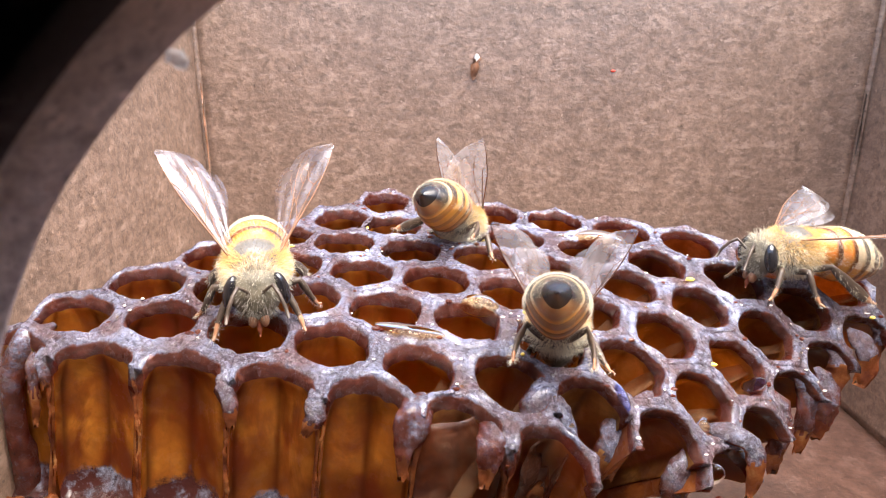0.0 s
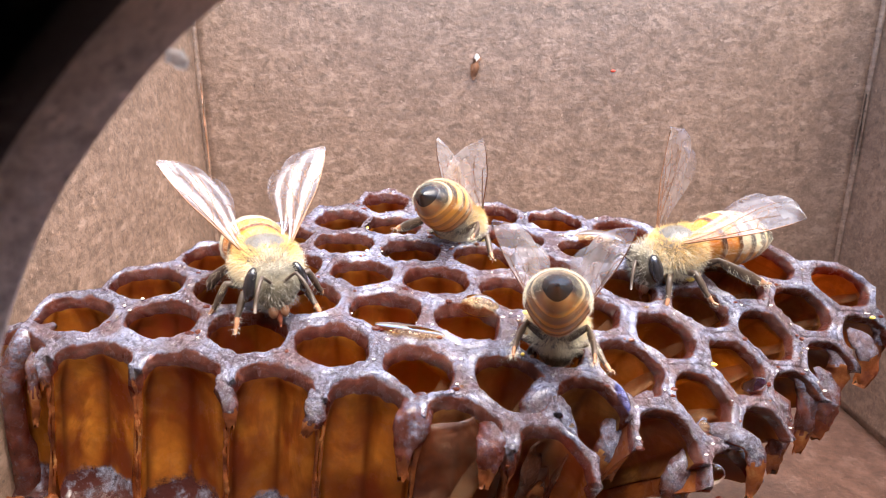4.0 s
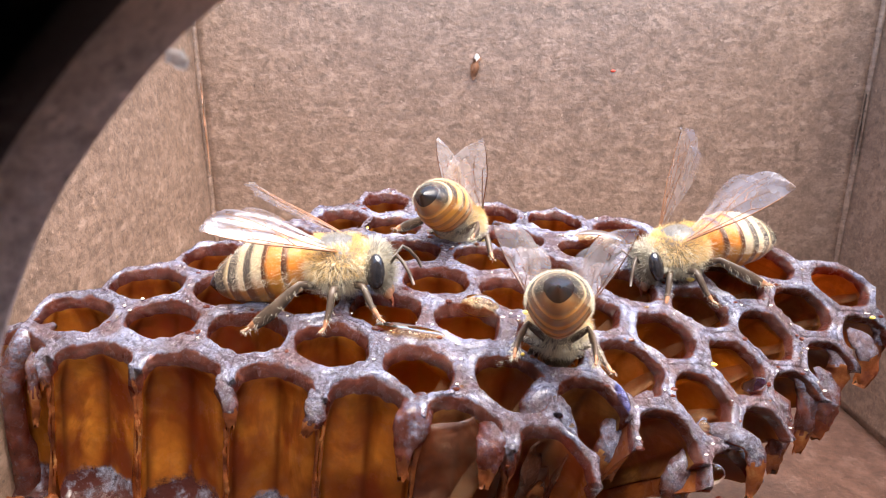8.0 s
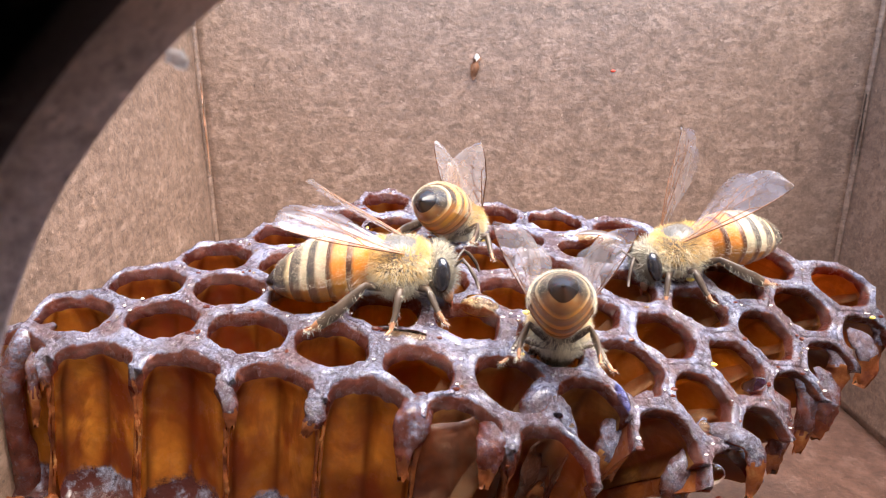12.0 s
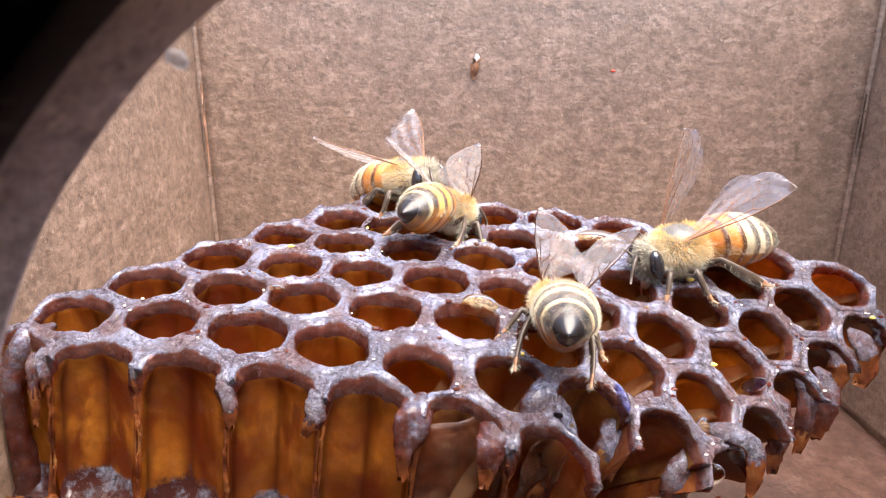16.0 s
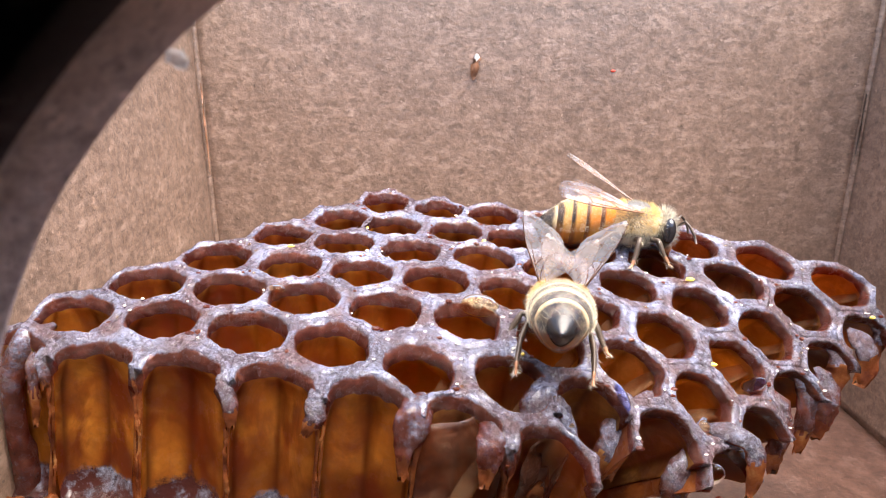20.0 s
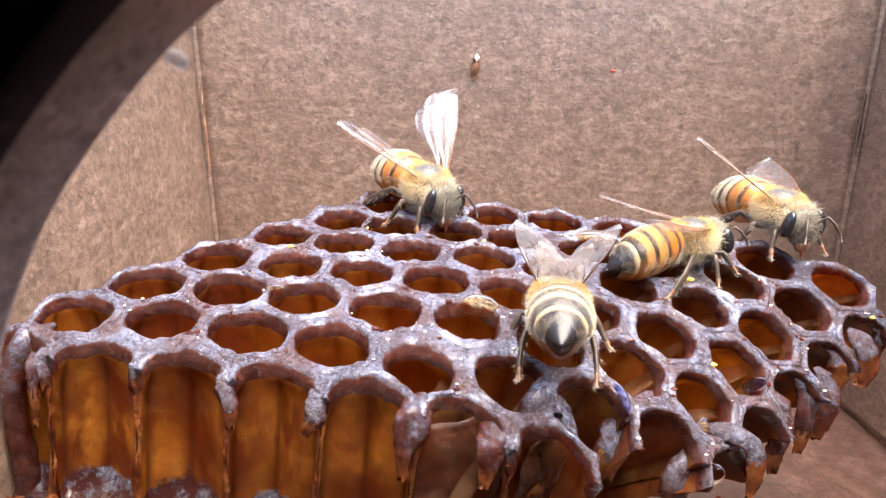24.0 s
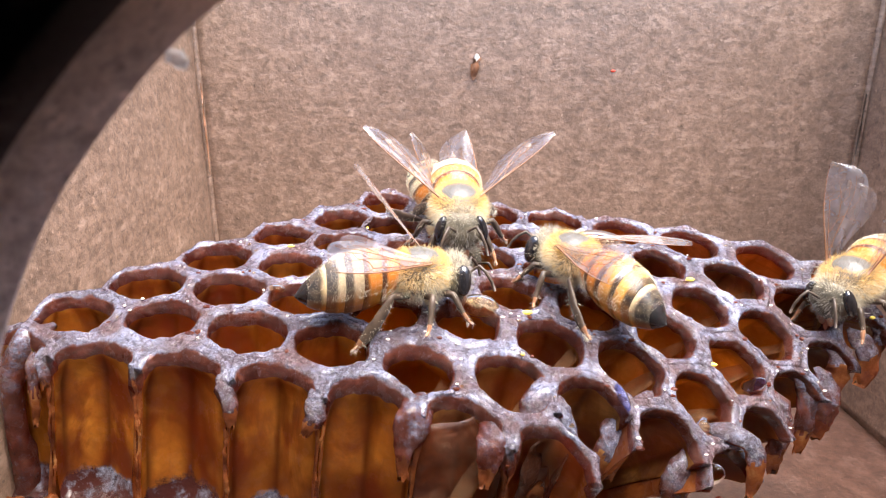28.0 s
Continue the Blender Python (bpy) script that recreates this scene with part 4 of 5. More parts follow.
def wax_skin():
    """Thin smoky brown wax skin that lets the cell behind it show through."""
    k = Mat("wax_skin")
    c = k.ramp(k.noise(420, 6, 0.7, None, 0.5), (0.36, (0.035, 0.012, 0.01)), (0.52, (0.13, 0.055, 0.032)), (0.7, (0.34, 0.2, 0.13)))
    k.color(c)
    k.rough(k.ramp(k.noise(700, 4), (0.35, 0.12), (0.65, 0.5)))
    k.bump(k.noise(700, 6, 0.7), 0.0003, 0.8)
    clear = k.shader("BsdfTransparent", Color=(0.8, 0.52, 0.3, 1))
    return k.finish(k.blend(k.ramp(k.noise(260, 4, 0.6), (0.38, 0.2), (0.62, 0.6)), clear, k.bsdf.outputs[0])).m


SKIN = wax_skin()
membrane(3.55, 4.45, -1.0, 0.1, 9.0, 5.0)
membrane(4.6, 5.05, -0.65, 0.6, 6.5, 9.0)
for k in range(-1, 5):
    torn_edge(k + 0.5, -1.0, 0.8, 9.6 + 0.6 * (k % 2), 3.1 * k)
def torn_ledge(i, seed):
    """The ragged front of a cell's floor, where the comb was torn along its middle."""
    vs, rows, n = [], 22, 6
    for q in range(rows):
        e = q / (rows - 1)
        d = 9.3 + 0.8 * math.sin(math.pi * e) + 0.5 * noise.noise((seed, e * 5, 0))
        p = on_comb(i - 0.5 + e, -1.0, -d) + Vector((0, -0.35 + 0.5 * noise.noise((e * 4, seed, 3)), 0))
        w = 0.15 + 0.12 * noise.noise((seed, e * 9, 5))
        vs += [(p.x, p.y + 1.6 * w * math.cos(2 * math.pi * c / n), p.z + w * math.sin(2 * math.pi * c / n)) for c in range(n)]
    fs = grid_faces(rows, n) + [tuple(range(n)), tuple(range((rows - 1) * n, rows * n))[::-1]]
    part("torn_ledge", finish_mesh("torn_ledge", vs, fs, [TORN], None, False), HONEYCOMB)


for k in range(-1, 6):
    torn_ledge(k, 5.7 * k + 11)
for k in range(-1, 6):
    torn_edge(k + 0.17, -1.17, 11.0, 20.0, 2.3 * k + 40)


def cocoon_film(i, j, turn, seed):
    """A loose, papery blade of silk inside a cell, leaning from its rim to its floor."""
    vs, rows, cols = [], 14, 9
    ca, sa = math.cos(turn), math.sin(turn)
    for q in range(rows):
        v = q / (rows - 1)
        for c in range(cols):
            u = c / (cols - 1) - 0.5
            wide = 0.4 * math.sin(math.pi * min(1.0, 0.12 + 0.88 * v)) ** 0.6
            a = 0.3 - 0.5 * v + 0.1 * math.cos(3 * u)
            b = wide * u + 0.05 * noise.noise((seed, v * 3, u * 3))
            p = on_comb(i + (a * ca - b * sa), j + (a * sa + b * ca), -0.7 - 6.0 * v - 0.5 * noise.noise((u * 4, seed, v * 2)))
            vs.append(tuple(p))
    part("cocoon_film", finish_mesh("cocoon_film", vs, grid_faces(rows, cols, False), [FILM]), HONEYCOMB, "pale papery cocoon film")


for k, (i, j, turn) in enumerate(((3, 0, 0.6), (4, 0, 0.7), (5, 1, 0.5), (6, 1, 0.3), (5, 2, 0.4), (6, 2, 0.9), (5, 3, 0.4), (6, 3, 0.2), (5, 4, 0.5), (6, 4, 0.1), (4, -1, 0.6), (4, 1, 0.6), (6, 5, 0.2), (4, 2, 0.5), (4, 3, 0.5))):
    cocoon_film(i, j, turn, 1.7 * k)


# ---- marks on the box ----
def wall_tear(x, z):
    """A small split in the liner of the back wall, its lifted flap pale at the top."""
    v, f = tube([(0, -0.05, 1.4), (0.1, -0.28, 1.1), (0.0, -0.3, 0.2), (-0.1, -0.22, -0.8), (-0.12, -0.05, -1.5)], [0.2, 0.5, 0.55, 0.4, 0.08], 10, [1, 1, 1, 1, 1])
    pale, g = tube([(0.05, -0.35, 1.5), (0.1, -0.5, 1.15), (0.1, -0.5, 0.7)], [0.2, 0.42, 0.1], 9)
    vs, fs, ix = join((v, f, 0), (pale, g, 1))
    ob = part("paper_tear", finish_mesh("paper_tear", vs, fs, [LEG_BROWN, WHITE_FLAKE], ix), None, "", pose(x * MM, BACK * MM, z * MM, 0, 4, 0))
    tagged(ob, "small brown split in the cardboard with a pale lifted tip", "paper tear")


def scratch(points, r, mat, label):
    v, f = tube(points, [r * 0.4] + [r] * (len(points) - 2) + [r * 0.3], 6)
    ob = part("paper_scratch", finish_mesh("paper_scratch", v, f, [mat]))
    tagged(ob, label, "scratch", "scratches in the cardboard")


wall_tear(3.8, 41.8)
scratch([(-28.75, 79.35, 40.0), (-28.7, 79.3, 38.5), (-28.75, 79.3, 36), (-28.7, 79.3, 33), (-28.75, 79.35, 29.0)], 0.12, LEG_BROWN, "brown slit in the corner fold of the box")
scratch([(50.5, 79.4, 38.8), (50.45, 79.35, 37.5), (50.5, 79.35, 34.5), (50.45, 79.4, 30.5)], 0.13, LEG_DARK, "dark slit in the corner fold of the box")
v, f = ball(0, 0, 0, 0.3, 0.12, 0.14, 10, 8)
tagged(part("red_fibre", finish_mesh("red_fibre", v, f, [plain("red_fibre", (0.7, 0.06, 0.03), 0.6)]), None, "", pose(20.2 * MM, 79.95 * MM, 41.4 * MM)), "tiny red fibre in the cardboard", "fibre")
k = Mat("thin_wax_flake")
k.set(Base_Color=(0.85, 0.82, 0.8, 1), Roughness=0.5)
k.finish(k.blend(k.ramp(k.noise(1500, 4), (0.35, 0.3), (0.65, 0.7)), k.shader("BsdfTransparent"), k.bsdf.outputs[0]))
v, f = ball(0, 0, 0, 0.3, 0.07, 0.2, 14, 10)
v = [(x * (1 + 0.5 * noise.noise((x * 9, z * 9, 1))), y, z * (1 + 0.6 * noise.noise((z * 9, x * 9, 4)))) for x, y, z in v]
tagged(part("wax_flake", finish_mesh("wax_flake", v, f, [k.m]), None, "", pose(-6.05 * MM, 15.4 * MM, 43.75 * MM, 0, 30, 20)), "white flake of wax on the rim of the peephole", "wax flake")

# ---- what moves ----
def motions():
    """Where each bee is, and how its wings stand, from start to end."""
    paths = {
        "left": [
            bee_row(0, -12.01, 39.5, 30.56, -75, -4, 0), bee_row(1, -11.88, 39.64, 30.6, -72, -4, 0),
            bee_row(2, -11.92, 39.31, 30.52, -72, -7, 0), bee_row(3, -11.92, 39.31, 30.52, -72, -7, 0),
            bee_row(3.5, -12.33, 39.73, 30.61, -75, -4, 0), bee_row(5.5, -7.07, 40.58, 30.82, -6, 2, 0),
            bee_row(8, -6.89, 40.2, 30.74, -6, 5, 0), bee_row(10, -6.72, 40.69, 30.84, -3, 5, 0),
            bee_row(11, -4.57, 39.94, 30.64, -3, 8, 0), bee_row(11.5, -3.96, 40.35, 30.71, 0, 5, 0),
            bee_row(12, -2.87, 40.16, 30.62, -3, 2, 0), bee_row(12.5, -2.2, 39.16, 30.38, -12, -1, 0),
            bee_row(13.2, -2, 43, 33, 30, 10, 0), bee_row(13.9, -9, 46, 36, 75, 15, 0),
            bee_row(14.5, -13.95, 42.63, 34.25, 102, 14, 0), bee_row(14.7, -12.06, 48.48, 34.18, 69, 8, 0),
            bee_row(14.9, -8.32, 51.8, 34.45, 60, 8, 0), bee_row(15.1, -6.97, 56.9, 33.05, 45, 4, 0),
            bee_row(15.5, -6.3, 56.8, 33, 45, 4, 0), bee_row(15.7, -5.48, 56.5, 32.9, 44, 3, 0),
            bee_row(15.9, -3.8, 57.3, 33, -20, 6, 0), bee_row(16, -3.1, 57.8, 32.9, -47, 13, 0),
            bee_row(16.1, -2.6, 58.8, 33, -50, 13, 0), bee_row(16.3, 0.29, 56, 33.6, -48, 18, 0),
            bee_row(16.5, 2.86, 48.95, 34.67, -57, 20, 0), bee_row(16.7, 3.48, 49.39, 34.69, -51, 23, 0),
            bee_row(16.9, 6.05, 59.88, 34.54, -54, 26, 0), bee_row(17, 10.12, 61.22, 38.88, -96, 17, 0),
            bee_row(17.067, 12.58, 55.59, 37.61, -19.5, 5, 0), bee_row(17.1, 15.04, 49.96, 36.33, 57, -7, 0),
            bee_row(17.2, 23.67, 38.1, 45.35, 54, 8, 0), bee_row(17.3, 20.58, 35.02, 42.17, 75, 14, 0),
            bee_row(17.4, 16.82, 31.87, 35.37, 84, 2, 0), bee_row(17.5, 14.96, 33.63, 37.65, 96, 2, 0),
            bee_row(17.6, 14.1, 41.75, 36.86, 93, 5, 0), bee_row(17.7, 15.86, 42.75, 46.83, 87, 8, 0),
            bee_row(17.85, 15.86, 46.14, 57.8, 81, 23, 0), bee_row(18, 15, 60, 80, 60, 20, 0),
            bee_row(18.3, 0, 95, 70, 80, 20, 0), bee_row(18.8, -10, 86.5, 34, 80, 60, 0),
            bee_row(20, -10, 86.5, 34, 80, 60, 0), bee_row(20.1, -12, 95, 72, 20, 0, 0),
            bee_row(20.2, -14, 60, 72, 20, -10, 0), bee_row(20.3, -12.69, 49.82, 42.61, 84, 8, 0),
            bee_row(20.4, -6.24, 45.4, 35.11, 48, 5, 0), bee_row(20.6, -3.68, 43.86, 31.49, 42, -13, 0),
            bee_row(20.8, -2.2, 42.69, 31.25, 39, -16, 0), bee_row(20.9, -2.41, 42.73, 31.27, 33, -13, 0),
            bee_row(21, -4.47, 42.5, 36.95, 47, 15.2, 0), bee_row(21.1, -4.31, 42.23, 45.17, 60, 11, 0),
            bee_row(21.25, -2.92, 45.42, 55.47, 63, 17, 0), bee_row(21.6, 5, 60, 72, 0, 0, 0),
            bee_row(22.2, 28, 62, 66, -10, -10, 0), bee_row(22.7, 28, 58, 48, -15, 0, 0),
            bee_row(23, 23.72, 53.1, 32.99, -78, -1, 0), bee_row(23.5, 27.29, 53.4, 30.41, -71.5, -11.4, 0),
            bee_row(24, 29.04, 54.5, 30.69, -76, -3, 0), bee_row(24.5, 30.94, 54.4, 30.6, -78.7, 0, 0),
            bee_row(25, 31.55, 54.2, 30.27, -82, -7.5, 0), bee_row(25.2, 31.45, 52.51, 30.1, -99, -7, 0),
            bee_row(25.4, 33.2, 51.56, 29.14, -117, -10, 0), bee_row(25.6, 32.5, 49.25, 26.94, -147, -10, 0),
            bee_row(26, 31.88, 48.67, 26.65, -147, -13, 0), bee_row(28, 32.37, 48.62, 26.44, -147, -13, 0),
        ],
        "near": [
            bee_row(0, 7.2, 37.6, 27.35, 78, -43, 0), bee_row(1, 7.2, 37.6, 27.35, 78, -43, 0),
            bee_row(3, 7.2, 37.6, 27.35, 78, -46, 0), bee_row(6, 7.2, 37.6, 27.35, 78, -46, 0),
            bee_row(8, 7.25, 37.5, 27.3, 78, -46, 0), bee_row(12.5, 7.25, 37.5, 27.3, 81, -46, 0),
            bee_row(13.6, 7.4, 38, 27.9, 81, -30, 0), bee_row(14.5, 7.45, 38.3, 28.5, 84, -17, 10),
            bee_row(17, 7.45, 38.3, 28.5, 84, -17, 10), bee_row(17.8, 7.25, 38.3, 28.5, 78, -17, 0),
            bee_row(18.1, 7.4, 38.3, 28.5, 84, -17, 6), bee_row(20, 7.4, 38.3, 28.5, 81, -17, 4),
            bee_row(23.5, 7.5, 38.4, 28.6, 81, -16, 4), bee_row(24, 7.31, 38.2, 28.7, 81, -12, 0),
            bee_row(24.2, 7.17, 37.96, 28.6, 78, -10, 0), bee_row(24.3, 7.2, 38.35, 29.57, 75, 11, 0),
            bee_row(24.4, 6.6, 38.36, 30.21, 75, 32, 0), bee_row(24.5, 5.71, 36, 28.85, 75, 32, 0),
            bee_row(24.6, 5.8, 35.5, 28.7, 68, 38, 0), bee_row(24.8, 6, 34.2, 28.4, 52, 45, 0),
            bee_row(25, 6.1, 33.2, 28.2, 47, 46, 0), bee_row(25.1, 5.65, 31.09, 28.9, 58, 30, 0),
            bee_row(25.2, 5.04, 25.77, 29.19, 69, -10, 0), bee_row(25.3, 4.77, 24.45, 28.31, 72, -19, 0),
            bee_row(25.4, 5.45, 24.31, 27.84, 69, -19, 0), bee_row(25.5, 6.14, 24.02, 26.91, 75, -22, 0),
            bee_row(25.6, 6.96, 24.13, 27.26, 75, -22, 0), bee_row(25.7, 8.24, 24.2, 20.7, 72, -31, 0),
            bee_row(26.1, 20.58, 27.16, 16.75, 60, -25, 0), bee_row(26.4, 23.33, 32.21, 19.54, 63, -19, 0),
            bee_row(26.5, 24.28, 34.21, 19.25, 63, -13, 0), bee_row(26.6, 26.33, 36.25, 19.06, 66, -13, 0),
            bee_row(26.7, 26.99, 35.76, 24.24, 69, -10, 0), bee_row(26.8, 22.41, 33.15, 29.35, 72, -4, 0),
            bee_row(26.9, 12.27, 30, 32.71, 90, 17, 0), bee_row(27, 6.77, 29.4, 31.04, 93.7, 33.5, 0),
            bee_row(27.1, 1.45, 29.84, 32.18, 93, 14, 0), bee_row(27.2, -2.5, 33.75, 31.3, 69, 17, 0),
            bee_row(27.3, -3.8, 40.03, 31.27, 69, 11, 0), bee_row(27.4, -4.44, 41.88, 30.49, 63, 8, 0),
            bee_row(27.6, -1.94, 39.45, 30.63, 21, 5, 0), bee_row(27.8, -1.54, 39.03, 30.51, 18, 2, 0),
            bee_row(28, -1.45, 38.84, 30.46, 15, -1, 0),
        ],
        "far": [
            bee_row(0, 1.46, 51.14, 30.56, 66, -34, 0), bee_row(8, 1.46, 51.14, 30.56, 66, -34, 0),
            bee_row(12, 1.46, 51.14, 30.56, 66, -31, 0), bee_row(14.5, 1.39, 51.34, 30.58, 66, -31, 0),
            bee_row(15.1, 1.26, 51.16, 30.77, 66, -28, 0), bee_row(15.5, 0.91, 52.16, 31.09, 63, -19, 0),
            bee_row(15.9, 0.7, 52.77, 31.16, 63, -19, 0), bee_row(16.1, 0.57, 52.02, 31.49, 63, -13, 0),
            bee_row(16.3, -0.86, 51.7, 32.11, 60, -4, 0), bee_row(16.5, -1.55, 51.45, 32.31, 60, 2, 0),
            bee_row(16.7, -0.58, 51.44, 32.47, 60, 5, 0), bee_row(16.9, 2.11, 52.6, 32.7, 54, 5, 0),
            bee_row(17, 4.03, 54.24, 33.23, 51, 11, 0), bee_row(17.2, 7.77, 55.07, 33.24, 51, 2, 0),
            bee_row(17.3, 10.15, 52.6, 32.17, 39, -7, 0), bee_row(17.333, 10.78, 52.3, 31.98, -10.5, -2.5, 0),
            bee_row(17.4, 11.41, 52, 31.8, -60, 2, 0), bee_row(17.5, 10.21, 51.01, 31.5, -93, -10, 0),
            bee_row(17.6, 8.79, 48.58, 31.2, -87, -4, 0), bee_row(17.667, 9.64, 48.97, 31.2, -19.5, -11.5, 0),
            bee_row(17.7, 10.49, 49.35, 31.19, 48, -19, 0), bee_row(17.8, 11.43, 49.54, 31.14, 36, -16, 0),
            bee_row(18, 12.4, 52.5, 31.3, 14, -4, 0), bee_row(18.5, 13.6, 52.3, 31.3, 6, -2, 0),
            bee_row(19, 14.26, 52.03, 31.02, -7, 0, 0), bee_row(20, 15.5, 51, 30.64, -9, -2, 0),
            bee_row(20.2, 15.9, 50.8, 30.5, -10, -4, 0), bee_row(20.6, 18, 49.5, 29.9, -18, -12, 0),
            bee_row(20.8, 18, 47, 29.2, -24, -20, 0), bee_row(21.5, 18.1, 46.5, 28.9, -22, -22, 0),
            bee_row(23.5, 17.4, 46.4, 29, -40, -13, 0), bee_row(23.6, 17.6, 46.8, 29.1, -30, -10, 0),
            bee_row(23.8, 18.3, 47.6, 29.3, -8, -5, 0), bee_row(24, 19.6, 49.45, 29.6, 24, 4, 0),
            bee_row(24.2, 19.8, 50, 29.9, 26, 5, 0), bee_row(24.4, 20.6, 53, 31.2, 40, 11, 0),
            bee_row(24.6, 21.4, 55.3, 31.8, 44, 12, 0), bee_row(25, 23.28, 57.1, 32, 40, 11, 0),
            bee_row(25.2, 24.2, 57, 32, 28, 8, 0), bee_row(25.5, 27.5, 56.6, 31.7, 10, 4, 0),
            bee_row(25.733, 26.5, 56, 31.4, -3, 0, 0), bee_row(26, 25.1, 55.1, 31, -15, -5, 0),
            bee_row(26.2, 24, 52.8, 30.4, -58, -5, 0), bee_row(26.4, 22.81, 48.68, 29.39, -114, -10, 0),
            bee_row(26.6, 22.71, 48.42, 29.08, -117, -10, 0), bee_row(27, 22.25, 46.15, 28.13, -120, -10, 0),
            bee_row(27.2, 20.27, 44.78, 28.06, -144, 2, 0), bee_row(27.3, 18.44, 43.41, 28.02, -202.5, -8.5, 0),
            bee_row(27.4, 16.6, 42.03, 27.97, -261, -19, 0), bee_row(27.6, 12.56, 41.75, 28.98, -258, -7, 0),
            bee_row(27.8, 10.42, 42.86, 29.76, -240, 8, 0), bee_row(28, 9.03, 43.22, 30.09, -231, 11, 0),
        ],
        "right": [
            bee_row(0, 27.38, 48.86, 28.85, -168, 5, 0), bee_row(0.5, 26.52, 50.09, 29.28, -171, 5, 0),
            bee_row(1, 22.7, 49.78, 29.88, -177, -1, 0), bee_row(1.5, 22.16, 49.55, 29.88, -174, -1, 0),
            bee_row(2, 20, 49.09, 30.1, -174, -1, 0), bee_row(2.5, 18.7, 48.67, 29.97, -159, 2, 0),
            bee_row(3, 17.79, 47.38, 29.29, -162, -10, 0), bee_row(6, 17.93, 47.53, 29.31, -162, -7, 0),
            bee_row(11, 18.08, 47.67, 29.33, -168, -10, 0), bee_row(17.1, 18.23, 47.82, 29.35, -165, -7, 0),
            bee_row(17.2, 19.26, 48.39, 29.99, -168, -10, 0), bee_row(17.3, 20.31, 47.13, 31.23, -165, -1, 0),
            bee_row(17.4, 14.02, 47.1, 33.84, -153, -4, 0), bee_row(17.5, 15.84, 50.58, 51.84, -147, 5, 0),
            bee_row(17.65, 25, 60, 80, -210, 20, 0), bee_row(18, 12, 95, 70, -250, 20, 0),
            bee_row(18.5, 12, 86.5, 34, -260, 60, 0), bee_row(20.6, 12, 86.5, 34, -260, 60, 0),
            bee_row(20.7, 20, 95, 70, -240, 0, 0), bee_row(20.77, 22, 60, 75, -210, 0, 0),
            bee_row(20.8, 10.99, 44.39, 52.15, -264, 11, 0), bee_row(20.9, 4.03, 42.95, 47.5, -264, 8, 0),
            bee_row(21, -9.7, 41.77, 43.68, -261, 2, 0), bee_row(21.1, -14.02, 45.1, 47.67, -255, 11, 0),
            bee_row(21.2, -17.13, 55.49, 54.19, -255, 14, 0), bee_row(21.35, -16.39, 66.42, 48.91, -273, 5, 0),
            bee_row(21.5, -14.25, 67.21, 44.71, -279, 2, 0), bee_row(22.2, -9, 64, 39.5, -300, 0, 0),
            bee_row(22.7, -5, 60, 36, -340, -2, 0), bee_row(23.2, -1.6, 57.5, 33.4, -395, -5, 0),
            bee_row(23.5, 0.01, 59.75, 33.03, -400.82, -4.12, 0), bee_row(23.8, -0.14, 59.31, 33, -394.79, -3.82, 0),
            bee_row(24, -1.41, 55.73, 32.57, -415.2, -8.68, 0), bee_row(24.2, -0.44, 50.85, 32, -424.28, -13.06, 0),
            bee_row(24.5, 0.9, 51.6, 30.7, -428, -34, 0), bee_row(25, 1.3, 51.7, 29.9, -424, -44, 0),
            bee_row(26, 1.2, 51.6, 29.8, -422, -44, 0), bee_row(27, 1.1, 51.6, 29.9, -424, -40, 0),
            bee_row(28, 1.06, 51.4, 29.9, -424, -36, 0),
        ],
        "guest": [
            bee_row(0, 30, 86.5, 34, 90, 60, 0), bee_row(24.2, 30, 86.5, 34, 90, 60, 0),
            bee_row(24.35, 32, 95, 70, 95, 0, 0), bee_row(24.42, 32, 62, 72, 110, 0, 0),
            bee_row(24.5, 23.57, 46.34, 44.92, 66, -19, 0), bee_row(24.6, 15.92, 44.76, 39.81, 84, -1, 0),
            bee_row(24.8, 9.97, 46.6, 35.62, 87, 14, 0), bee_row(25, 10.27, 48.45, 31.65, 60, 8, 0),
            bee_row(25.2, 10.29, 49.35, 31.61, 60, 5, 0), bee_row(25.5, 11.49, 50.38, 31.7, 51, 8, 0),
            bee_row(25.6, 9.45, 47.05, 32.9, 57, 11, 0), bee_row(25.7, -3.62, 41, 41.18, 84, 23, 0),
            bee_row(25.8, -9.64, 45.53, 49.07, 90, 20, 0), bee_row(25.9, -5.34, 49.69, 42.22, 66, 14, 0),
            bee_row(26, -3.76, 47.99, 36.71, 60, 5, 0), bee_row(26.1, -2.23, 50.01, 33.18, 54, 2, 0),
            bee_row(26.133, -2.06, 49.24, 32.79, 6, 9.5, 0), bee_row(26.2, -1.89, 48.48, 32.4, -42, 17, 0),
            bee_row(26.3, -1.6, 47.69, 32.1, -51, 2, 0), bee_row(26.5, -0.04, 44.6, 31.2, -53, -8, 0),
            bee_row(27, 0.7, 47.1, 31.5, -49, -7, 0), bee_row(27.2, 0.8, 47.3, 31.7, -60, -5, 0),
            bee_row(27.4, 1.2, 48.11, 32.03, -81, -13, 0), bee_row(28, 1.19, 48.65, 32.3, -87, -13, 0),
        ],
        "flyer": [
            bee_row(0, -24, 86.5, 34, 95, 60, 0), bee_row(22.6, -24, 86.5, 34, 95, 60, 0),
            bee_row(23.1, 0, 95, 70, 100, 0, 0), bee_row(23.25, 14, 60, 75, 110, 0, 0),
            bee_row(23.4, 16.29, 45.64, 49.42, 84, 5, 0), bee_row(23.5, 16.3, 47.02, 47.12, 87, 5, 0),
            bee_row(23.7, 8.18, 51.56, 34.72, 114, -13, 0), bee_row(23.8, 9.39, 49.71, 35.5, 102, -13, 0),
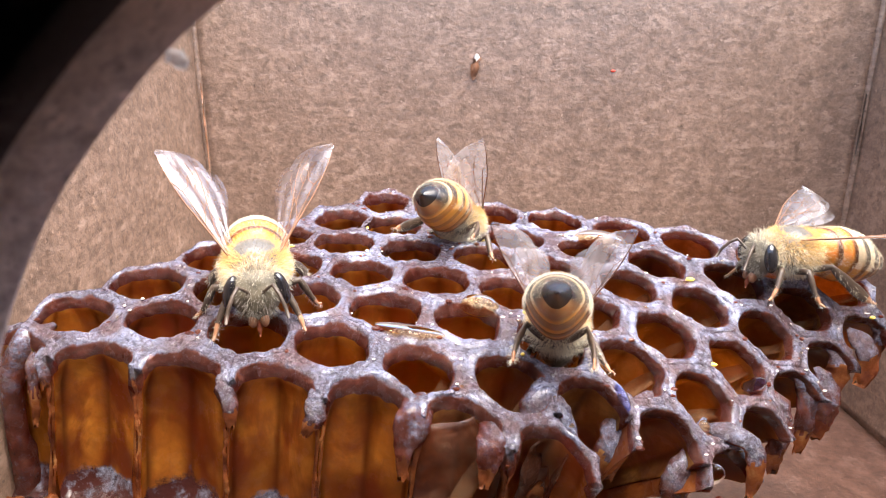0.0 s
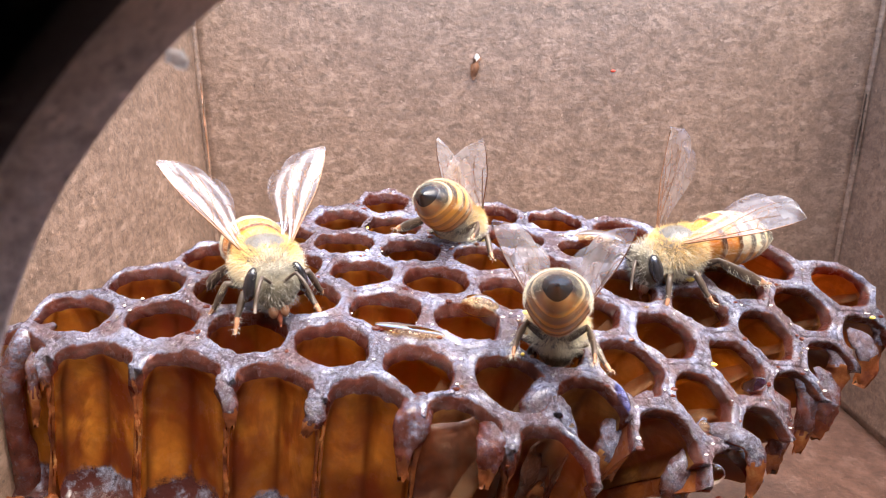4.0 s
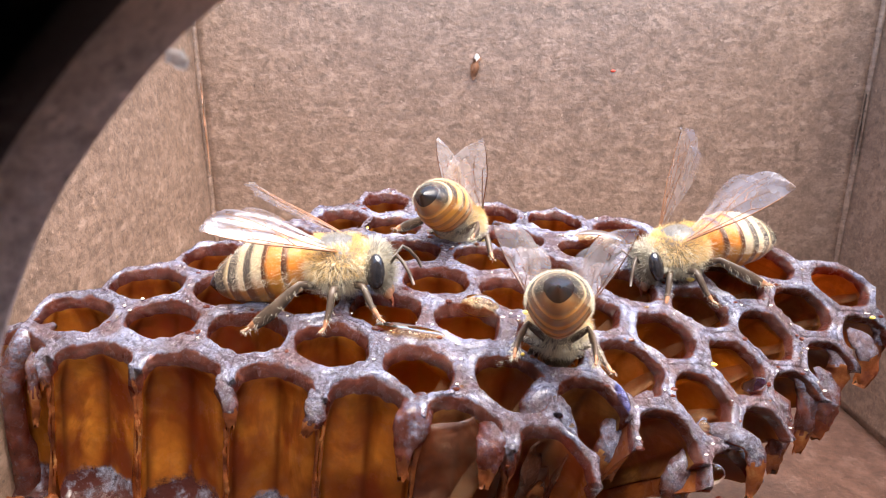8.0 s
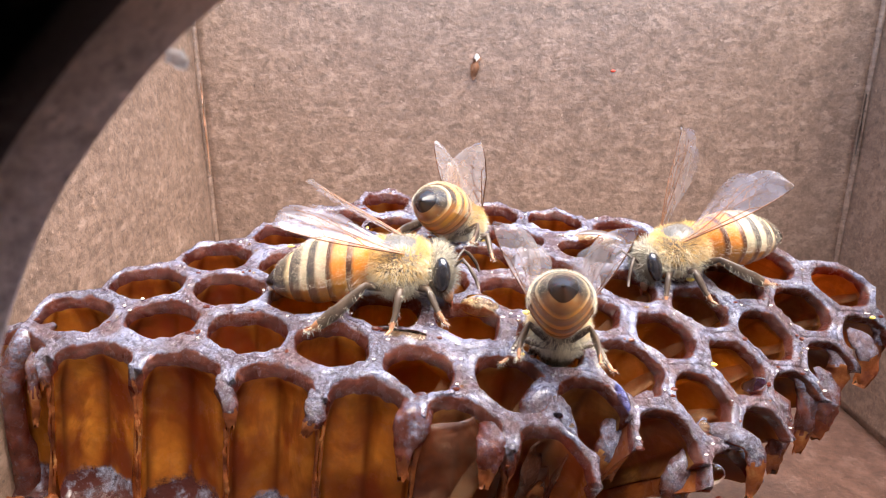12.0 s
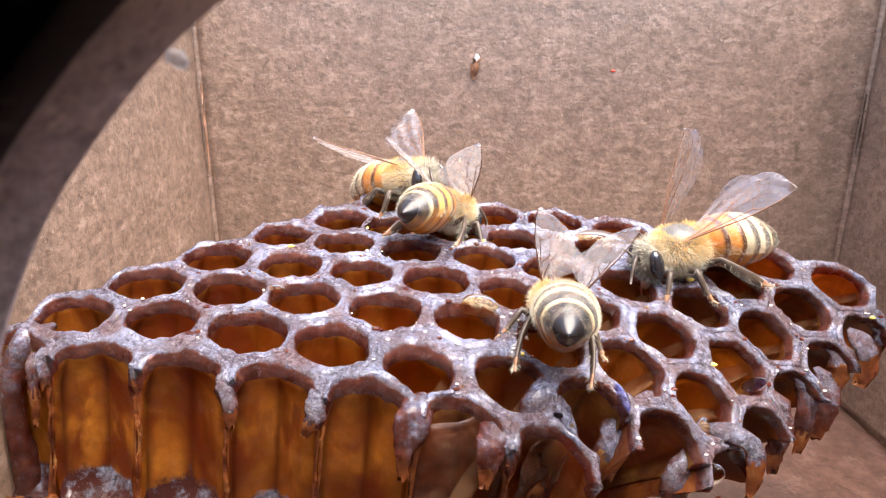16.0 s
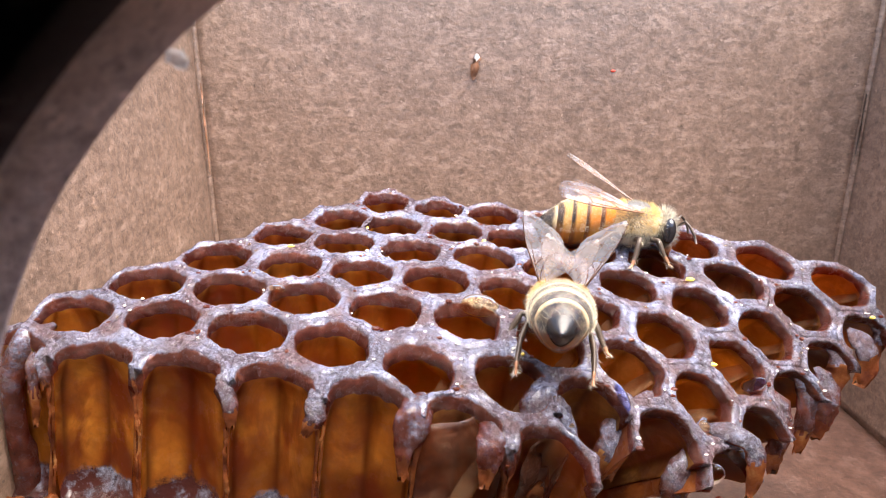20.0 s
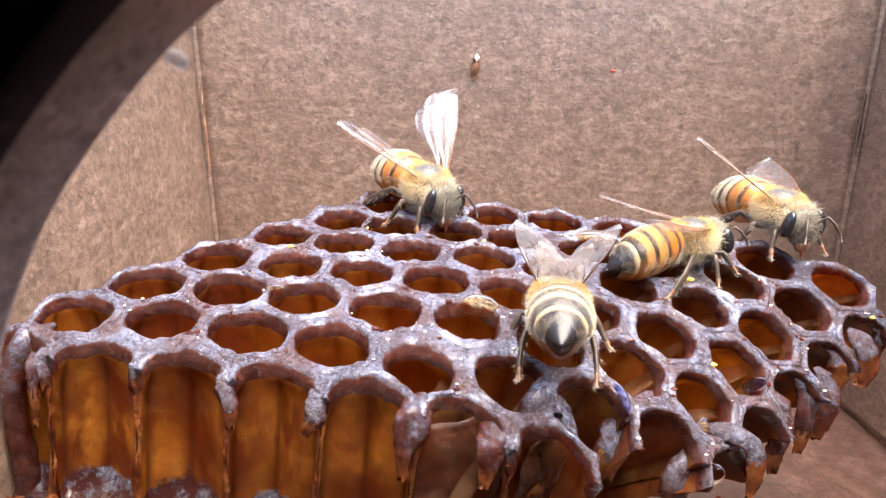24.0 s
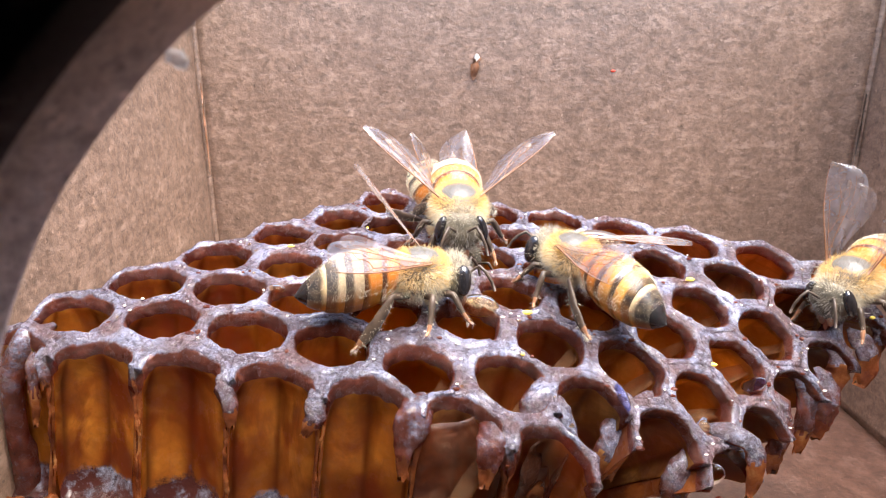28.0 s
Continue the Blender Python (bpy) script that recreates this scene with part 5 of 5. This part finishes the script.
            bee_row(23.9, 11.28, 47.57, 38.74, 93, 2, 0), bee_row(24, 14, 48.72, 52.6, 87, 20, 0),
            bee_row(24.1, 16, 55, 80, 90, 20, 0), bee_row(24.35, 30, 95, 70, 95, 0, 0),
            bee_row(24.8, 40, 86.5, 34, 100, 60, 0), bee_row(25.2, 40, 86.5, 34, 100, 60, 0),
            bee_row(25.3, 36, 95, 72, 100, 0, 0), bee_row(25.36, 34, 60, 68, 100, 0, 0),
            bee_row(25.4, 28.34, 45.53, 49.07, 69, 14, 0), bee_row(25.5, 25.05, 44.45, 45.58, 69, 8, 0),
            bee_row(25.6, 12, 46.85, 39.81, 78, -7, 0), bee_row(25.7, 19.58, 44.67, 46.28, 69, 5, 0),
            bee_row(25.8, 23.23, 47.47, 55.35, 69, 17, 0), bee_row(25.9, 30, 60, 80, 90, 20, 0),
            bee_row(26.1, 36, 95, 70, 95, 0, 0), bee_row(26.6, 40, 86.5, 34, 100, 60, 0),
            bee_row(28, 40, 86.5, 34, 100, 60, 0),
        ],
    }
    # seconds, then sweep and lift of the left wing, of the right wing, and the twist
    wings = {
        "left": [(0, 46, 46, 46, 46, 2), (3.5, 44, 44, 44, 44, 2), (5.5, 20, 26, 20, 18, -24), (12.0, 22, 26, 22, 20, -24), (12.5, 30, 45, 30, 50, 15), (14.3, 70, 30, 70, 30, 10), (14.9, 40, 40, 35, 20, 15), (16.7, 40, 40, 40, 30, 15),
                 (20.45, 50, 40, 50, 40, 10), (20.7, 30, 40, 28, 12, -30), (20.9, 30, 40, 28, 12, -30), (23.0, 20, 10, 34, 30, 15), (25.2, 22, 14, 36, 34, 15), (26.0, 25, 50, 30, 66, 15), (28, 25, 50, 30, 66, 15)],
        "near": [(0, 28, 28, 28, 28, 10), (12.5, 28, 28, 28, 28, 10), (14.5, 15, 38, 17, 38, 16), (24.2, 15, 36, 17, 36, 16), (24.5, 34, 20, 34, 20, 10), (25.0, 70, 6, 42, 8, 10), (27.5, 36, 45, 36, 20, 10), (28, 34, 48, 26, 8, -30)],
        "far": [(0, -4, 26, 12, 28, 30), (14.5, -4, 26, 12, 28, 30), (16.5, 30, 30, 30, 30, 15), (17.2, 40, 40, 40, 20, 15), (17.5, 65, 30, 65, 30, 10), (18.0, 26, 36, 24, 16, -20), (20.2, 22, 26, 22, 12, -25), (20.8, 18, 24, 18, 12, -25), (23.5, 22, 24, 22, 14, -25),
                (24.6, 26, 16, 26, 16, 10), (25.5, 28, 16, 28, 16, 10), (26.0, 26, 14, 26, 16, -10), (26.3, 34, 42, 34, 42, 15), (27.0, 40, 44, 40, 44, 15), (27.5, 36, 14, 36, 24, -30), (28, 24, 8, 24, 14, -30)],
        "right": [(0, 40, 15, 40, 20, 10), (1.0, 36, 12, 36, 26, 10), (2.0, 28, 12, 28, 28, 10), (2.5, 30, 12, 28, 44, 0), (3.0, 46, 6, 30, 70, -20), (5.5, 30, 26, 30, 64, -35), (17.1, 30, 26, 30, 62, -35), (17.2, 40, 20, 40, 40, 10), (23.2, 34, 40, 30, 22, 0), (23.8, 34, 42, 30, 16, 0), (24.0, 40, 50, 40, 26, 0), (24.2, 40, 50, 40, 50, 10), (24.6, 8, 40, 8, 40, 40), (25.6, 8, 36, 8, 36, 40), (26.4, 8, 22, 8, 22, 40), (28, 8, 22, 8, 22, 40)],
        "guest": [(0, 25, 10, 25, 10, 10), (24.2, 25, 10, 25, 10, 10), (25.0, 80, 12, 75, 12, 10), (25.5, 75, 14, 60, 12, 10), (26.3, 40, 46, 62, 26, -25), (27.0, 40, 46, 60, 24, -25), (27.5, 44, 44, 44, 40, 15), (28, 58, 26, 54, 30, 15)],
        "flyer": [(0, 25, 10, 25, 10, 10), (23.0, 25, 10, 25, 10, 10), (24.6, 25, 10, 25, 10, 10), (25.3, 25, 10, 25, 10, 10), (26.5, 25, 10, 25, 10, 10), (28, 25, 10, 25, 10, 10)],
    }
    flights = {"left": [(13.0, 14.2), (16.85, 18.4), (20.03, 20.43), (20.97, 22.8)], "near": [(25.1, 27.42)], "far": [], "right": [(17.25, 18.0), (20.6, 23.0)],
               "guest": [(24.25, 24.85), (25.57, 26.15)], "flyer": [(22.7, 24.7), (25.25, 26.5)]}
    rest = POOL.matrix_basis.copy()
    drunk = rest @ pose(0, 0, -0.75 * MM)
    walk(POOL, [(0, rest), (10.5, rest), (14.5, drunk), (28, drunk)])
    for key, bee in BEES.items():
        walk(bee, paths[key])
        rows = [r for r in wings[key] if not any(a <= r[0] <= b for a, b in flights[key])]
        for a, b in flights[key]:
            for k in range(int((b - a) * FPS) + 1):
                beat = 60 if k % 2 else -28
                rows.append((a + k / FPS, 74, beat, 74, beat, 20))
        rows.sort()
        for wing in pieces_of(bee, "forewing"):
            left = wing.matrix_basis.translation.y > 0
            walk(wing, [(t, wing_pose(1, sl, ll, tw) if left else wing_pose(-1, sr, lr, tw)) for t, sl, ll, sr, lr, tw in rows])


motions()
